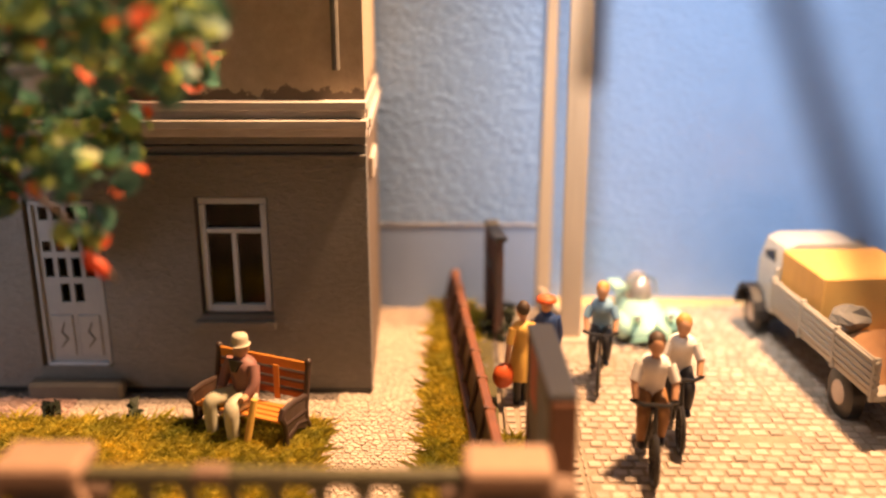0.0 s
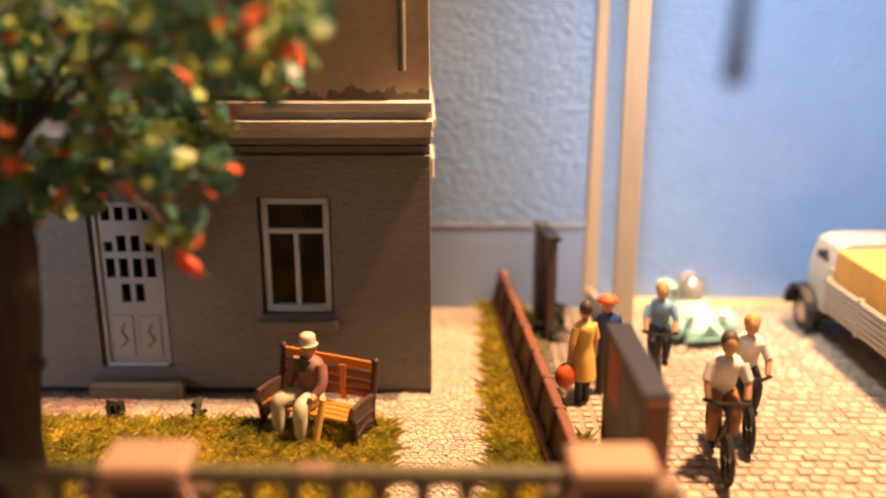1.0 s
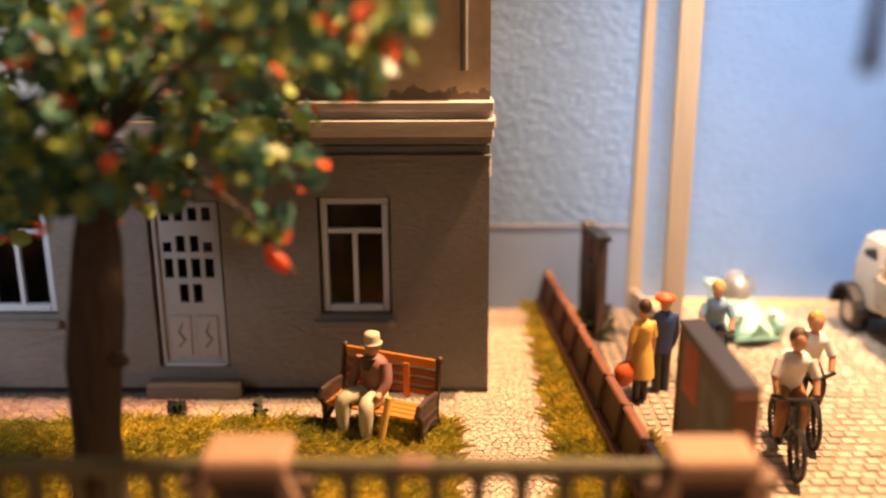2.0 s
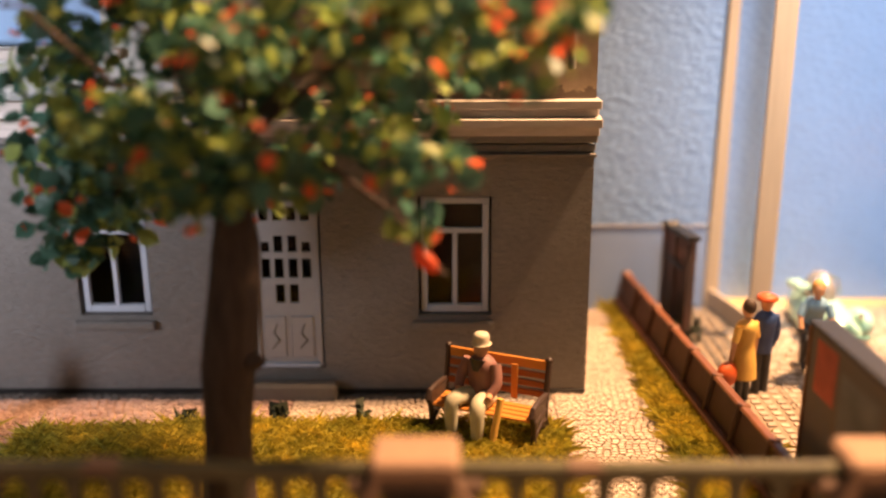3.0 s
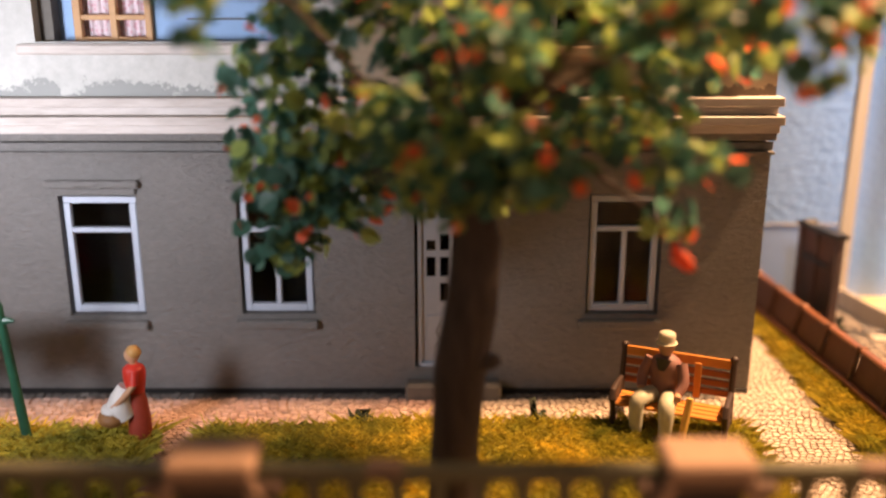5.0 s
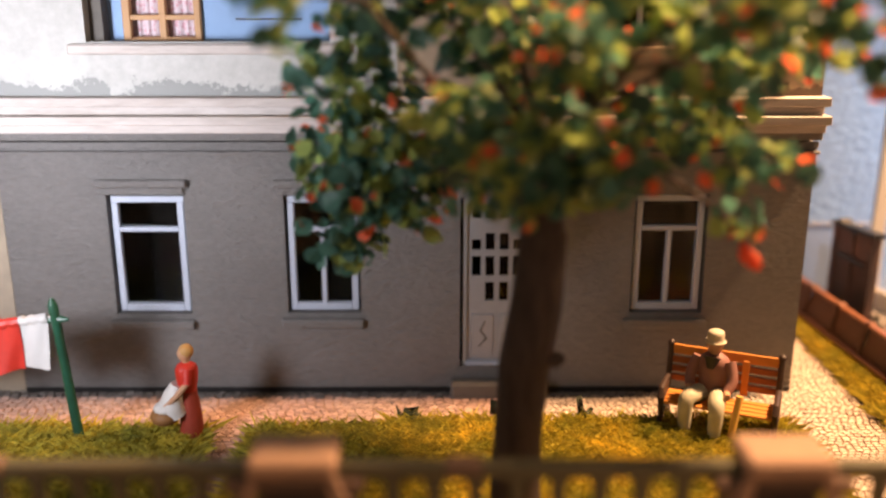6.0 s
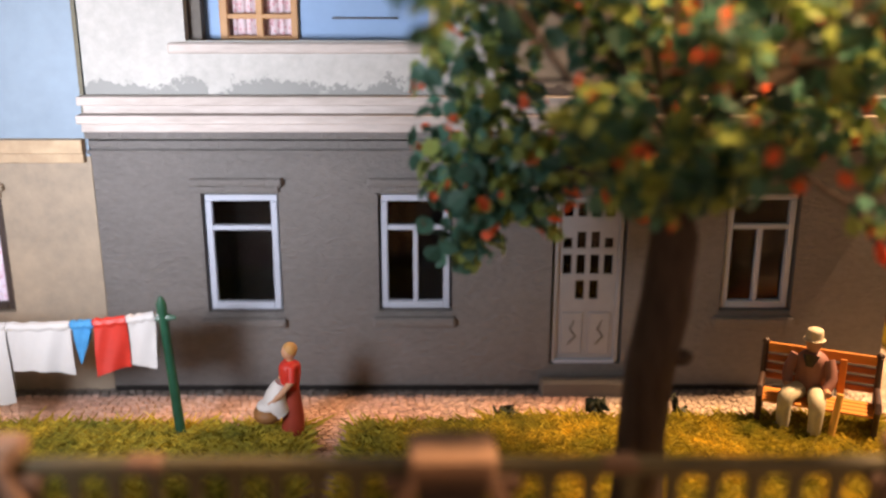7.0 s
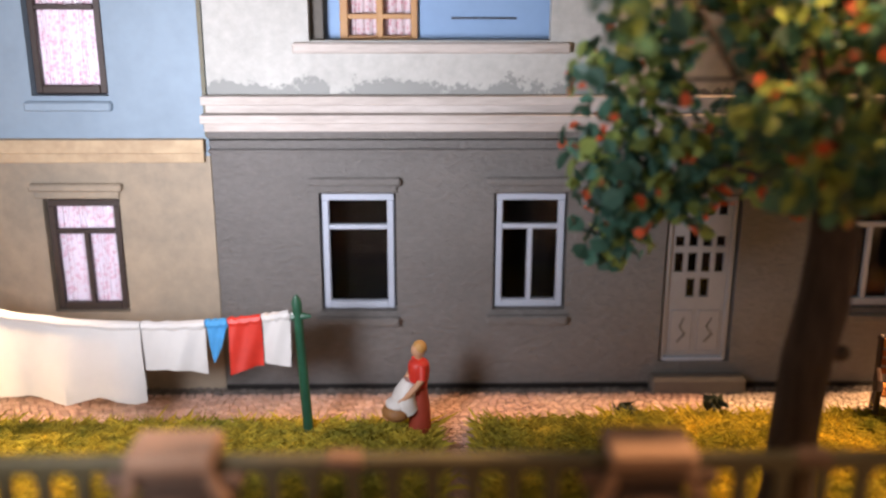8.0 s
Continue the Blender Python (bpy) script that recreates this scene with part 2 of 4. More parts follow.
def prism(bm, outline, y0, y1, m=None):
    """An outline of (x, z) points drawn out from y0 to y1."""
    mm = m or Matrix()
    a = [bm.verts.new(mm @ Vector((x, y0, z))) for x, z in outline]
    b = [bm.verts.new(mm @ Vector((x, y1, z))) for x, z in outline]
    n = len(a)
    bm.faces.new(a)
    bm.faces.new(b[::-1])
    for i in range(n):
        bm.faces.new((a[i], b[i], b[(i + 1) % n], a[(i + 1) % n]))
    return bm


def mesh_of(bm, name, material, smooth=False):
    bmesh.ops.scale(bm, vec=(K, K, K), verts=bm.verts)
    bmesh.ops.recalc_face_normals(bm, faces=bm.faces)
    me = bpy.data.meshes.new(name)
    bm.to_mesh(me)
    bm.free()
    for one in material if isinstance(material, (list, tuple)) else [material]:
        me.materials.append(one)
    if smooth:
        me.polygons.foreach_set("use_smooth", [True] * len(me.polygons))
        me.set_sharp_from_angle(angle=radians(40))
    return me


def part(name, bm, material, parent, label="", smooth=False):
    ob = new(name, mesh_of(bm, name, material, smooth))
    ob.parent = parent
    if label:
        ob["label"] = label
    return ob


def thing(name, label, category, at=(0, 0, 0), turn=0, group="", kind=""):
    ob = new(name)
    ob.empty_display_size = 0.3 * K
    ob.matrix_world = at_pose(at, turn)
    return tagged(ob, label, category, group, kind)


def at_pose(at, turn=0):
    return pose(at[0] * K, at[1] * K, at[2] * K, 0, 0, turn)


def solid(name, bm, material, label, category="", kind="", at=(0, 0, 0), turn=0, smooth=False, group=""):
    """A thing that is a single mesh."""
    ob = new(name, mesh_of(bm, name, material, smooth))
    ob.matrix_world = at_pose(at, turn)
    return tagged(ob, label, category, group, kind)


def sheet(name, verts, faces, material, label="", kind="stuff", category="", smooth=False):
    me = bpy.data.meshes.new(name)
    me.from_pydata([tuple(float(c) * K for c in v) for v in verts], [], faces)
    for one in material if isinstance(material, (list, tuple)) else [material]:
        me.materials.append(one)
    ob = new(name, me)
    return tagged(ob, label, category, "", kind)


rng = np.random.default_rng(4)
FY = 13.54     # the front of the houses

# ---- the ground and the walls behind ----
solid("ground", box(bmesh.new(), -30, 16, -6, 19.6, -0.6, -0.13), M["joint"], "dark grouted base board of the model street", "ground", "structure")
solid("table_edge", box(bmesh.new(), 2.3, 16, 18.06, 18.79, -0.128, -0.01, 0.01), M["tabletop"], "bare ochre wooden table strip behind the cobbles", "table", "structure")
bm = bmesh.new()
box(bm, -30, 1.915, 18.3, 18.5, -0.128, 1.95)
solid("wall_back_lower", bm, M["wall_smooth"], "smooth blue painted lower panel of the back wall", "wall", "structure")
solid("wall_back_ledge", box(bmesh.new(), -30, 1.915, 18.27, 18.3, 1.935, 1.955), M["cornice_white"], "thin pale joint strip of the back wall", "trim", "structure")
solid("wall_back_upper", box(bmesh.new(), -30, 1.915, 18.29, 18.5, 1.96, 13), M["wall_gloss"], "glossy blue hammered-texture back wall panel", "wall", "structure")
solid("wall_back_right", box(bmesh.new(), 1.95, 16, 18.8, 19.0, -0.12, 13), M["wall_gloss"], "glossy blue hammered-texture wall behind the street", "wall", "structure")

bm = box(bmesh.new(), 1.92, 2.27, 18.28, 18.5, -0.12, 13, 0.02)
for v in bm.verts:
    if v.co.z > 6 and v.co.x < 2.1:
        v.co.x += 0.22
solid("upright_back", bm, M["upright"], "tall narrow wooden upright at the wall panel's edge", "post", "structure")
solid("upright_front", box(bmesh.new(), 2.29, 2.74, 16.05, 16.17, 0.051, 13, 0.02), M["upright"], "tall flat wooden upright standing on the street", "post", "structure")
solid("upright_rail", box(bmesh.new(), 0.05, 2.05, -0.05, 0.05, -0.05, 0.45, 0.02), M["upright"], "pale wooden cross board between the uprights", "board", "structure", at=(2.03, 18.26, 0), turn=-79.2)
solid("upright_foot", box(bmesh.new(), 1.9, 2.86, 15.85, 16.5, -0.055, 0.05, 0.02), M["upright"], "pale wooden foot board of the uprights", "board", "structure")


# ---- houses ----
def wall_with_holes(bm, x0, x1, z0, z1, y0, y1, holes):
    """A wall from x0 to x1 and z0 to z1 with rectangular openings (x0, x1, z0, z1) that go right through it."""
    xs = sorted({x0, x1, *[h[0] for h in holes], *[h[1] for h in holes]})
    for a, b in zip(xs, xs[1:]):
        cuts = sorted((h[2], h[3]) for h in holes if h[0] < (a + b) / 2 < h[1])
        z = z0
        for lo, hi in cuts:
            if lo > z:
                box(bm, a, b, y0, y1, z, lo)
            z = hi
        if z < z1:
            box(bm, a, b, y0, y1, z, z1)
    bmesh.ops.remove_doubles(bm, verts=bm.verts, dist=1e-4)
    return bm


def moulding(name, material, parent, label, x0, x1, z0, z1, out, steps):
    """A cornice: steps of (from, to, depth) as fractions of its height and projection, each a strip of its own."""
    for lo, hi, d in steps:
        bm = box(bmesh.new(), x0 - d * out * 0.2, x1 + d * out * 0.2, FY - d * out, FY + 0.02, z0 + (z1 - z0) * lo, z0 + (z1 - z0) * hi, 0.012)
        part(name, bm, material, parent, label)


def window(house, x0, x1, z0, z1, frame_mat, mullion=True, transom=0.70, curtain=None, sill=True, header=False, trim=None, depth=0.12):
    """A window unit set in the wall: frame, transom, mullion, panes, sill and lintel moulding."""
    x0, x1, z0, z1 = x0 + 0.045, x1 - 0.045, z0 + 0.03, z1 - 0.045
    w = part("window", box(bmesh.new(), x0, x1, FY + depth, FY + depth + 0.1, z1 - 0.11, z1), frame_mat, house)
    fw = 0.12
    bm = bmesh.new()
    box(bm, x0, x0 + fw, FY + depth - 0.02, FY + depth + 0.1, z0, z1 - 0.112, 0.015)
    box(bm, x1 - fw, x1, FY + depth - 0.02, FY + depth + 0.1, z0, z1 - 0.112, 0.015)
    box(bm, x0 + fw + 0.001, x1 - fw - 0.001, FY + depth - 0.03, FY + depth + 0.1, z0, z0 + 0.14, 0.015)
    part("frame", bm, frame_mat, w)
    zt = z0 + (z1 - z0) * transom
    part("transom", box(bmesh.new(), x0 + fw, x1 - fw, FY + depth - 0.03, FY + depth + 0.08, zt, zt + 0.09, 0.012), frame_mat, w)
    if mullion:
        c = (x0 + x1) / 2
        part("mullion", box(bmesh.new(), c - 0.045, c + 0.045, FY + depth - 0.025, FY + depth + 0.08, z0 + 0.14, zt, 0.012), frame_mat, w)
    g = part("pane", box(bmesh.new(), x0 + fw, x1 - fw, FY + depth + 0.085, FY + depth + 0.095, z0 + 0.14, z1 - 0.115), M["glass"], w, "clear window pane")
    g.visible_shadow = False
    if curtain:
        bm = bmesh.new()
        n = 40
        xs = [x0 + 0.05 + (x1 - x0 - 0.1) * i / n for i in range(n + 1)]
        lo = [bm.verts.new((x, FY + depth + 0.17 + 0.03 * math.sin(i * 1.9), z0 + 0.02)) for i, x in enumerate(xs)]
        hi = [bm.verts.new((x, FY + depth + 0.17 + 0.03 * math.sin(i * 1.9), z1 - 0.02)) for i, x in enumerate(xs)]
        for i in range(n):
            bm.faces.new((lo[i], lo[i + 1], hi[i + 1], hi[i]))
        part("curtain", bm, curtain, w, "white curtain with a small pink flower print")
    if sill:
        part("sill", box(bmesh.new(), x0 - 0.16, x1 + 0.1, FY - 0.14, FY + 0.1, z0 - 0.29, z0 - 0.12, 0.03), trim, house)
    if header:
        bm = bmesh.new()
        box(bm, x0 - 0.22, x1 + 0.14, FY - 0.14, FY + 0.01, z1 + 0.2, z1 + 0.34, 0.03)
        box(bm, x0 - 0.15, x1 + 0.07, FY - 0.08, FY + 0.01, z1 + 0.07, z1 + 0.198, 0.02)
        part("lintel", bm, trim, house)
    return w


HX0, HX1 = -16.02, -1.52


def skewed(bm):
    """The house's free side is not square to its front: it runs inwards to the back."""
    for v in bm.verts:
        v.co.x -= (v.co.y - FY) * 0.05
    return bm


house = thing("house", "grey plastered two-storey model house with white flaking upper storey", "house", (0, 0, 0))
W1, W2, WR = (-14.15, -12.76, 1.46, 3.72), (-10.98, -9.63, 1.48, 3.72), (-4.66, -3.32, 1.48, 3.74)
DOOR = (-7.80, -6.44, 0.42, 3.68)
LOGGIA, WU = (-14.22, -10.05, 6.40, 8.6), (-5.5, -4.0, 6.42, 8.6)
part("wall", wall_with_holes(bmesh.new(), HX0, HX1, -0.13, 4.66, FY, FY + 0.3, [W1, W2, WR, DOOR]), M["plaster_grey"], house, "rough grey plaster ground-floor wall")
part("upper_wall", wall_with_holes(bmesh.new(), HX0, -8.9, 5.48, 10.5, FY + 0.03, FY + 0.3, [LOGGIA]), M["plaster_white"], house, "white plaster flaking off in a ragged grey band")
part("upper_wall", wall_with_holes(bmesh.new(), -8.899, HX1, 5.48, 10.5, FY + 0.03, FY + 0.3, [WU]), M["plaster_tan"], house, "tan plaster with dark stains along its foot")
part("side_wall", skewed(box(bmesh.new(), HX1 - 0.3, HX1, FY + 0.301, 17.9, -0.13, 10.5)), M["plaster_tan"], house)
part("rear_wall", box(bmesh.new(), HX0, HX1 - 0.22, 17.9, 18.1, -0.13, 10.5), M["plaster_grey"], house)
part("party_wall", box(bmesh.new(), HX0, HX0 + 0.3, FY + 0.301, 17.9, -0.13, 10.5), M["plaster_grey"], house)
part("roof", box(bmesh.new(), HX0 + 0.01, HX1 + 0.2, FY - 0.2, 18.15, 10.5, 10.8), M["stone_grey"], house)
# a near-black sheet and slab stand in for the rooms' shade
part("dark_room", box(bmesh.new(), HX0 + 0.31, HX1 - 0.4, FY + 1.1, FY + 1.2, 0, 10.4), M["interior_shade"], house, "near-black sheet standing in for the unlit rooms")
part("floor_slab", box(bmesh.new(), HX0 + 0.31, HX1 - 0.55, FY + 0.302, 17.85, 5.0, 5.2), M["interior_shade"], house)
moulding("cornice", M["cornice_white"], house, "pale stepped cornice between the storeys", HX0, HX1, 4.86, 5.48, 0.36, [(0, 0.25, 0.6), (0.255, 0.50, 1.0), (0.505, 0.75, 0.3), (0.755, 1.0, 0.8)])
moulding("frieze", M["plaster_grey"], house, "", HX0, HX1, 4.47, 4.858, 0.13, [(0, 0.15, 1.0), (0.24, 0.56, 0.45), (0.66, 1.0, 1.1)])
bm = bmesh.new()
for z0, z1, d in ((4.82, 5.0, 0.07), (5.0, 5.16, 0.11), (5.16, 5.48, 0.06)):
    box(bm, HX1, HX1 + d, FY + 0.03, 17.9, z0 + 0.002, z1, 0.012)
part("side_cornice", skewed(bm), M["cornice_white"], house)
part("side_lintel", skewed(box(bmesh.new(), HX1, HX1 + 0.1, FY + 0.9, FY + 2.3, 3.9, 4.3, 0.03)), M["cornice_white"], house)
# thin black strip drawn along the wall's foot
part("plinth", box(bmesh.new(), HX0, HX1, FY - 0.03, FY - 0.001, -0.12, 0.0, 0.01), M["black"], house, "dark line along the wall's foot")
window(house, *W1, M["frame_white"], mullion=False, header=True, trim=M["plaster_grey"])
window(house, *W2, M["frame_white"], header=True, trim=M["plaster_grey"])
window(house, *WR, M["frame_white"], trim=M["plaster_grey"])
window(house, *WU, M["frame_white"], trim=M["cornice_beige"])

# the loggia with its inner window
part("loggia_wall", wall_with_holes(bmesh.new(), -14.6, -9.6, 6.2, 8.9, FY + 0.62, FY + 0.7, [(-13.7, -12.35, 6.25, 8.4)]), M["loggia_blue"], house, "blue painted recess wall")
# the recess floor takes the same painted-in shade
part("loggia_floor", box(bmesh.new(), -14.6, -9.6, FY + 0.301, FY + 0.8, 6.2, 6.36), M["interior_shade"], house)
part("sill", box(bmesh.new(), -14.5, -9.72, FY - 0.14, FY + 0.299, 6.19, 6.37, 0.03), M["cornice_white"], house, "long pale sill under the recess")
w = part("window", box(bmesh.new(), -13.72, -13.58, FY + 0.50, FY + 0.66, 6.37, 8.4, 0.015), M["frame_wood"], house, "brown wooden window")
for x in (-13.08, -12.47):
    part("frame", box(bmesh.new(), x, x + 0.12, FY + 0.50, FY + 0.66, 6.37, 8.4, 0.015), M["frame_wood"], w)
for z in (6.365, 6.74, 7.5):
    part("rail", box(bmesh.new(), -13.58, -12.47, FY + 0.51, FY + 0.65, z, z + 0.09, 0.012), M["frame_wood"], w)
bm = bmesh.new()
for i in range(30):
    x = -13.6 + i * 0.0385
    y, y2 = FY + 0.74 + 0.03 * math.sin(i * 1.7), FY + 0.74 + 0.03 * math.sin(i * 1.7 + 1.7)
    bm.faces.new([bm.verts.new(p) for p in ((x, y, 6.3), (x + 0.0385, y2, 6.3), (x + 0.0385, y2, 8.4), (x, y, 8.4))])
part("curtain", bm, M["lace"], w, "white curtain with a small pink flower print")
part("shelf_bar", box(bmesh.new(), -11.75, -10.6, FY + 0.56, FY + 0.618, 6.74, 6.77), M["black"], house, "thin dark bar on the blue wall")
part("recess_side", box(bmesh.new(), -14.215, -14.0, FY + 0.31, FY + 0.619, 6.36, 8.6), M["stone_grey"], house)

# the front door
def front_door(house):
    x0, x1, z0, z1 = DOOR[0] + 0.05, DOOR[1] - 0.05, DOOR[2], DOOR[3] - 0.04
    d = part("door", box(bmesh.new(), x0 + 0.08, x1 - 0.08, FY + 0.14, FY + 0.2, z0 + 0.02, z0 + 1.12), M["door_white"], house, "white panelled door with small glazed panes")
    bm = bmesh.new()
    box(bm, x0, x0 + 0.08, FY + 0.08, FY + 0.24, z0, z1 - 0.08, 0.01)
    box(bm, x1 - 0.08, x1, FY + 0.08, FY + 0.24, z0, z1 - 0.08, 0.01)
    box(bm, x0, x1, FY + 0.08, FY + 0.24, z1 - 0.078, z1, 0.01)
    part("door_frame", bm, M["door_white"], d)
    part("threshold", box(bmesh.new(), x0 + 0.05, x1 - 0.05, FY + 0.04, FY + 0.2, z0 - 0.02, z0 + 0.06, 0.01), M["frame_white"], d)
    a, b, c = x0 + 0.08, x1 - 0.08, (x0 + x1) / 2
    holes = []
    for lo, hi, columns in ((z0 + 1.25, z0 + 1.62, (-0.13, 0.13)), (z0 + 1.74, z0 + 2.12, (-0.38, -0.13, 0.13, 0.38)), (z0 + 2.24, z0 + 2.56, (-0.13, 0.13)), (z0 + 2.84, z1 - 0.12, (-0.38, -0.13, 0.13, 0.38))):
        holes += [(c + k - 0.085, c + k + 0.085, lo, hi) for k in columns]
    holes += [(c + k - 0.085, c + k + 0.085, z0 + 2.24, z0 + 2.44) for k in (-0.38, 0.38)]
    part("glazed_leaf", wall_with_holes(bmesh.new(), a, b, z0 + 1.12, z1 - 0.08, FY + 0.14, FY + 0.2, holes), M["door_white"], d)
    for p0, p1 in ((a + 0.08, c - 0.05), (c + 0.05, b - 0.08)):
        bm = box(bmesh.new(), p0, p1, FY + 0.115, FY + 0.139, z0 + 0.16, z0 + 1.0, 0.02)
        part("panel", bm, M["door_white"], d)
        m = (p0 + p1) / 2
        bm = tube(bmesh.new(), [(m - 0.06, FY + 0.11, z0 + 0.35), (m + 0.08, FY + 0.11, z0 + 0.52), (m - 0.03, FY + 0.11, z0 + 0.66), (m + 0.05, FY + 0.11, z0 + 0.85)], [0.012, 0.02, 0.02, 0.01], 6)
        part("carving", bm, M["stone_grey"], d, "curled carving")
    g = part("pane", box(bmesh.new(), a + 0.06, b - 0.06, FY + 0.17, FY + 0.175, z0 + 1.2, z1 - 0.1), M["glass"], d)
    g.visible_shadow = False


front_door(house)
solid("doorstep", box(bmesh.new(), -7.98, -6.2, 13.16, FY - 0.035, -0.128, 0.22, 0.05), M["stone_grey"], "low grey stone step before the house door", "step")
bm = tube(bmesh.new(), [(-1.98, FY - 0.08, 6.0), (-1.98, FY - 0.08, 10.4)], [0.07, 0.07], 10)
part("downpipe", bm, M["stone_grey"], house, "grey downpipe")

# neighbour house
nb = thing("house", "beige and pale blue two-storey neighbour house with dark windows", "house")
NX0, NX1 = -26.0, -16.04
NW, NU = (-19.1, -17.72, 1.46, 3.62), (-19.05, -17.72, 5.46, 8.0)
part("wall", wall_with_holes(bmesh.new(), NX0, NX1, -0.13, 4.4, FY + 0.02, FY + 0.3, [NW]), M["plaster_beige"], nb, "stained beige plaster")
part("upper_wall", wall_with_holes(bmesh.new(), NX0, NX1, 4.4, 10.5, FY + 0.0, FY + 0.3, [NU]), M["plaster_blue"], nb, "smooth pale blue plaster")
moulding("cornice", M["cornice_beige"], nb, "", NX0, NX1 - 0.1, 4.30, 4.72, 0.2, [(0, 0.4, 0.6), (0.42, 1.0, 1.0)])
# near-black stand-in for the neighbour's unlit rooms
part("dark_room", box(bmesh.new(), NX0, NX1, FY + 1.1, FY + 1.2, -0.05, 10.4), M["interior_shade"], nb)
part("rear_wall", box(bmesh.new(), NX0, NX1, 17.9, 18.1, -0.13, 10.5), M["plaster_beige"], nb)
part("roof", box(bmesh.new(), NX0, NX1 - 0.2, FY - 0.2, 18.15, 10.5, 10.8), M["stone_grey"], nb)
part("trim", box(bmesh.new(), NX1 - 0.06, NX1 + 0.01, FY - 0.03, FY - 0.002, 4.74, 10.5), M["fence_green"], nb, "thin green edge strip")
window(nb, *NW, M["frame_dark"], curtain=M["lace"], trim=M["plaster_beige"], sill=False, header=True)
window(nb, *NU, M["frame_dark"], mullion=False, curtain=M["lace"], trim=M["plaster_blue"], transom=0.575)

# ---- foreground fence with piers ----
PIERS = (0.70, -4.42, -9.75, -14.97, -20.1)
PY = 6.45


def pier():
    p = thing("fence_pier", "weathered brown sandstone pier with a broad cap", "pier", (PIERS[0], PY, 0), group="piers of the garden fence")
    part("shaft", box(bmesh.new(), -0.37, 0.37, -0.33, 0.33, -0.135, 2.05, 0.03), M["pier"], p)
    part("base", box(bmesh.new(), -0.55, 0.55, -0.45, 0.45, -0.135, 0.35, 0.04), M["pier"], p)
    part("shoulder", box(bmesh.new(), -0.76, 0.76, -0.2, 0.2, 2.051, 2.24, 0.05), M["pier"], p)
    for s in (-1, 1):
        bm = prism(bmesh.new(), [(s * x, z) for x, z in ((0.38, 2.3), (0.47, 2.318), (0.5, 2.2), (0.56, 2.1), (0.63, 2.03), (0.62, 1.93), (0.52, 1.9), (0.44, 1.97), (0.38, 2.1))], -0.29, -0.205)
        tube(bm, [(s * 0.55, -0.32, 1.98), (s * 0.55, -0.2, 1.98)], [0.075, 0.075], 10)
        part("bracket", bm, M["pier_cap"], p, "curled sandstone bracket")
    part("face_panel", prism(bmesh.new(), [(0.26 * math.cos(math.pi * k / 8), 1.9 + 0.14 * math.sin(math.pi * k / 8)) for k in range(9)] + [(-0.26, 0.6), (0.26, 0.6)], -0.365, -0.331), M["pier_cap"], p, "arched raised panel")
    part("neck", box(bmesh.new(), -0.4, 0.4, -0.3, 0.3, 2.261, 2.32, 0.02), M["pier"], p)
    part("cap", box(bmesh.new(), -0.48, 0.48, -0.34, 0.34, 2.321, 2.54, 0.05), M["pier_cap"], p, "pale sandstone cap slab")
    return p


first = pier()
for x in PIERS[1:]:
    copy_thing(first, at_pose((x, PY, 0)))


def railing(x0, x1):
    r = thing("railing", "dark green painted railing with broad upright bars", "railing", ((x0 + x1) / 2, PY, 0), group="railings between the piers")
    h = (x1 - x0) / 2
    part("top_rail", box(bmesh.new(), -h, h, -0.09, 0.09, 2.19, 2.37, 0.03), M["fence_green"], r)
    part("bottom_rail", box(bmesh.new(), -h, h, -0.07, 0.07, 0.2, 0.34, 0.02), M["fence_green"], r)
    n = round(2 * h / 0.46)
    bm = box(bmesh.new(), -0.075, 0.075, -0.05, 0.05, 0.341, 2.219, 0.015)
    for s in (-1, 1):
        prism(bm, [(s * 0.076, 2.219), (s * 0.17, 2.219), (s * 0.12, 2.17), (s * 0.076, 2.08)], -0.045, 0.045)
    part("clasp", box(bmesh.new(), 1.47 - h - 0.2, 1.47 - h + 0.2, -0.13, 0.13, 2.24, 2.39, 0.03), M["pier"], r, "brown clasp round the top rail")
    bar = mesh_of(bm, "bar", M["fence_green"])
    for i in range(n):
        ob = new("bar", bar)
        ob.parent = r
        ob.location = ((-h + (i + 0.5) * 2 * h / n) * K, 0, 0)
    part("foot", box(bmesh.new(), -h, h, -0.05, 0.05, -0.135, 0.199), M["pier"], r)


for a, b in zip(PIERS[1:], PIERS):
    railing(a + 0.38, b - 0.38)

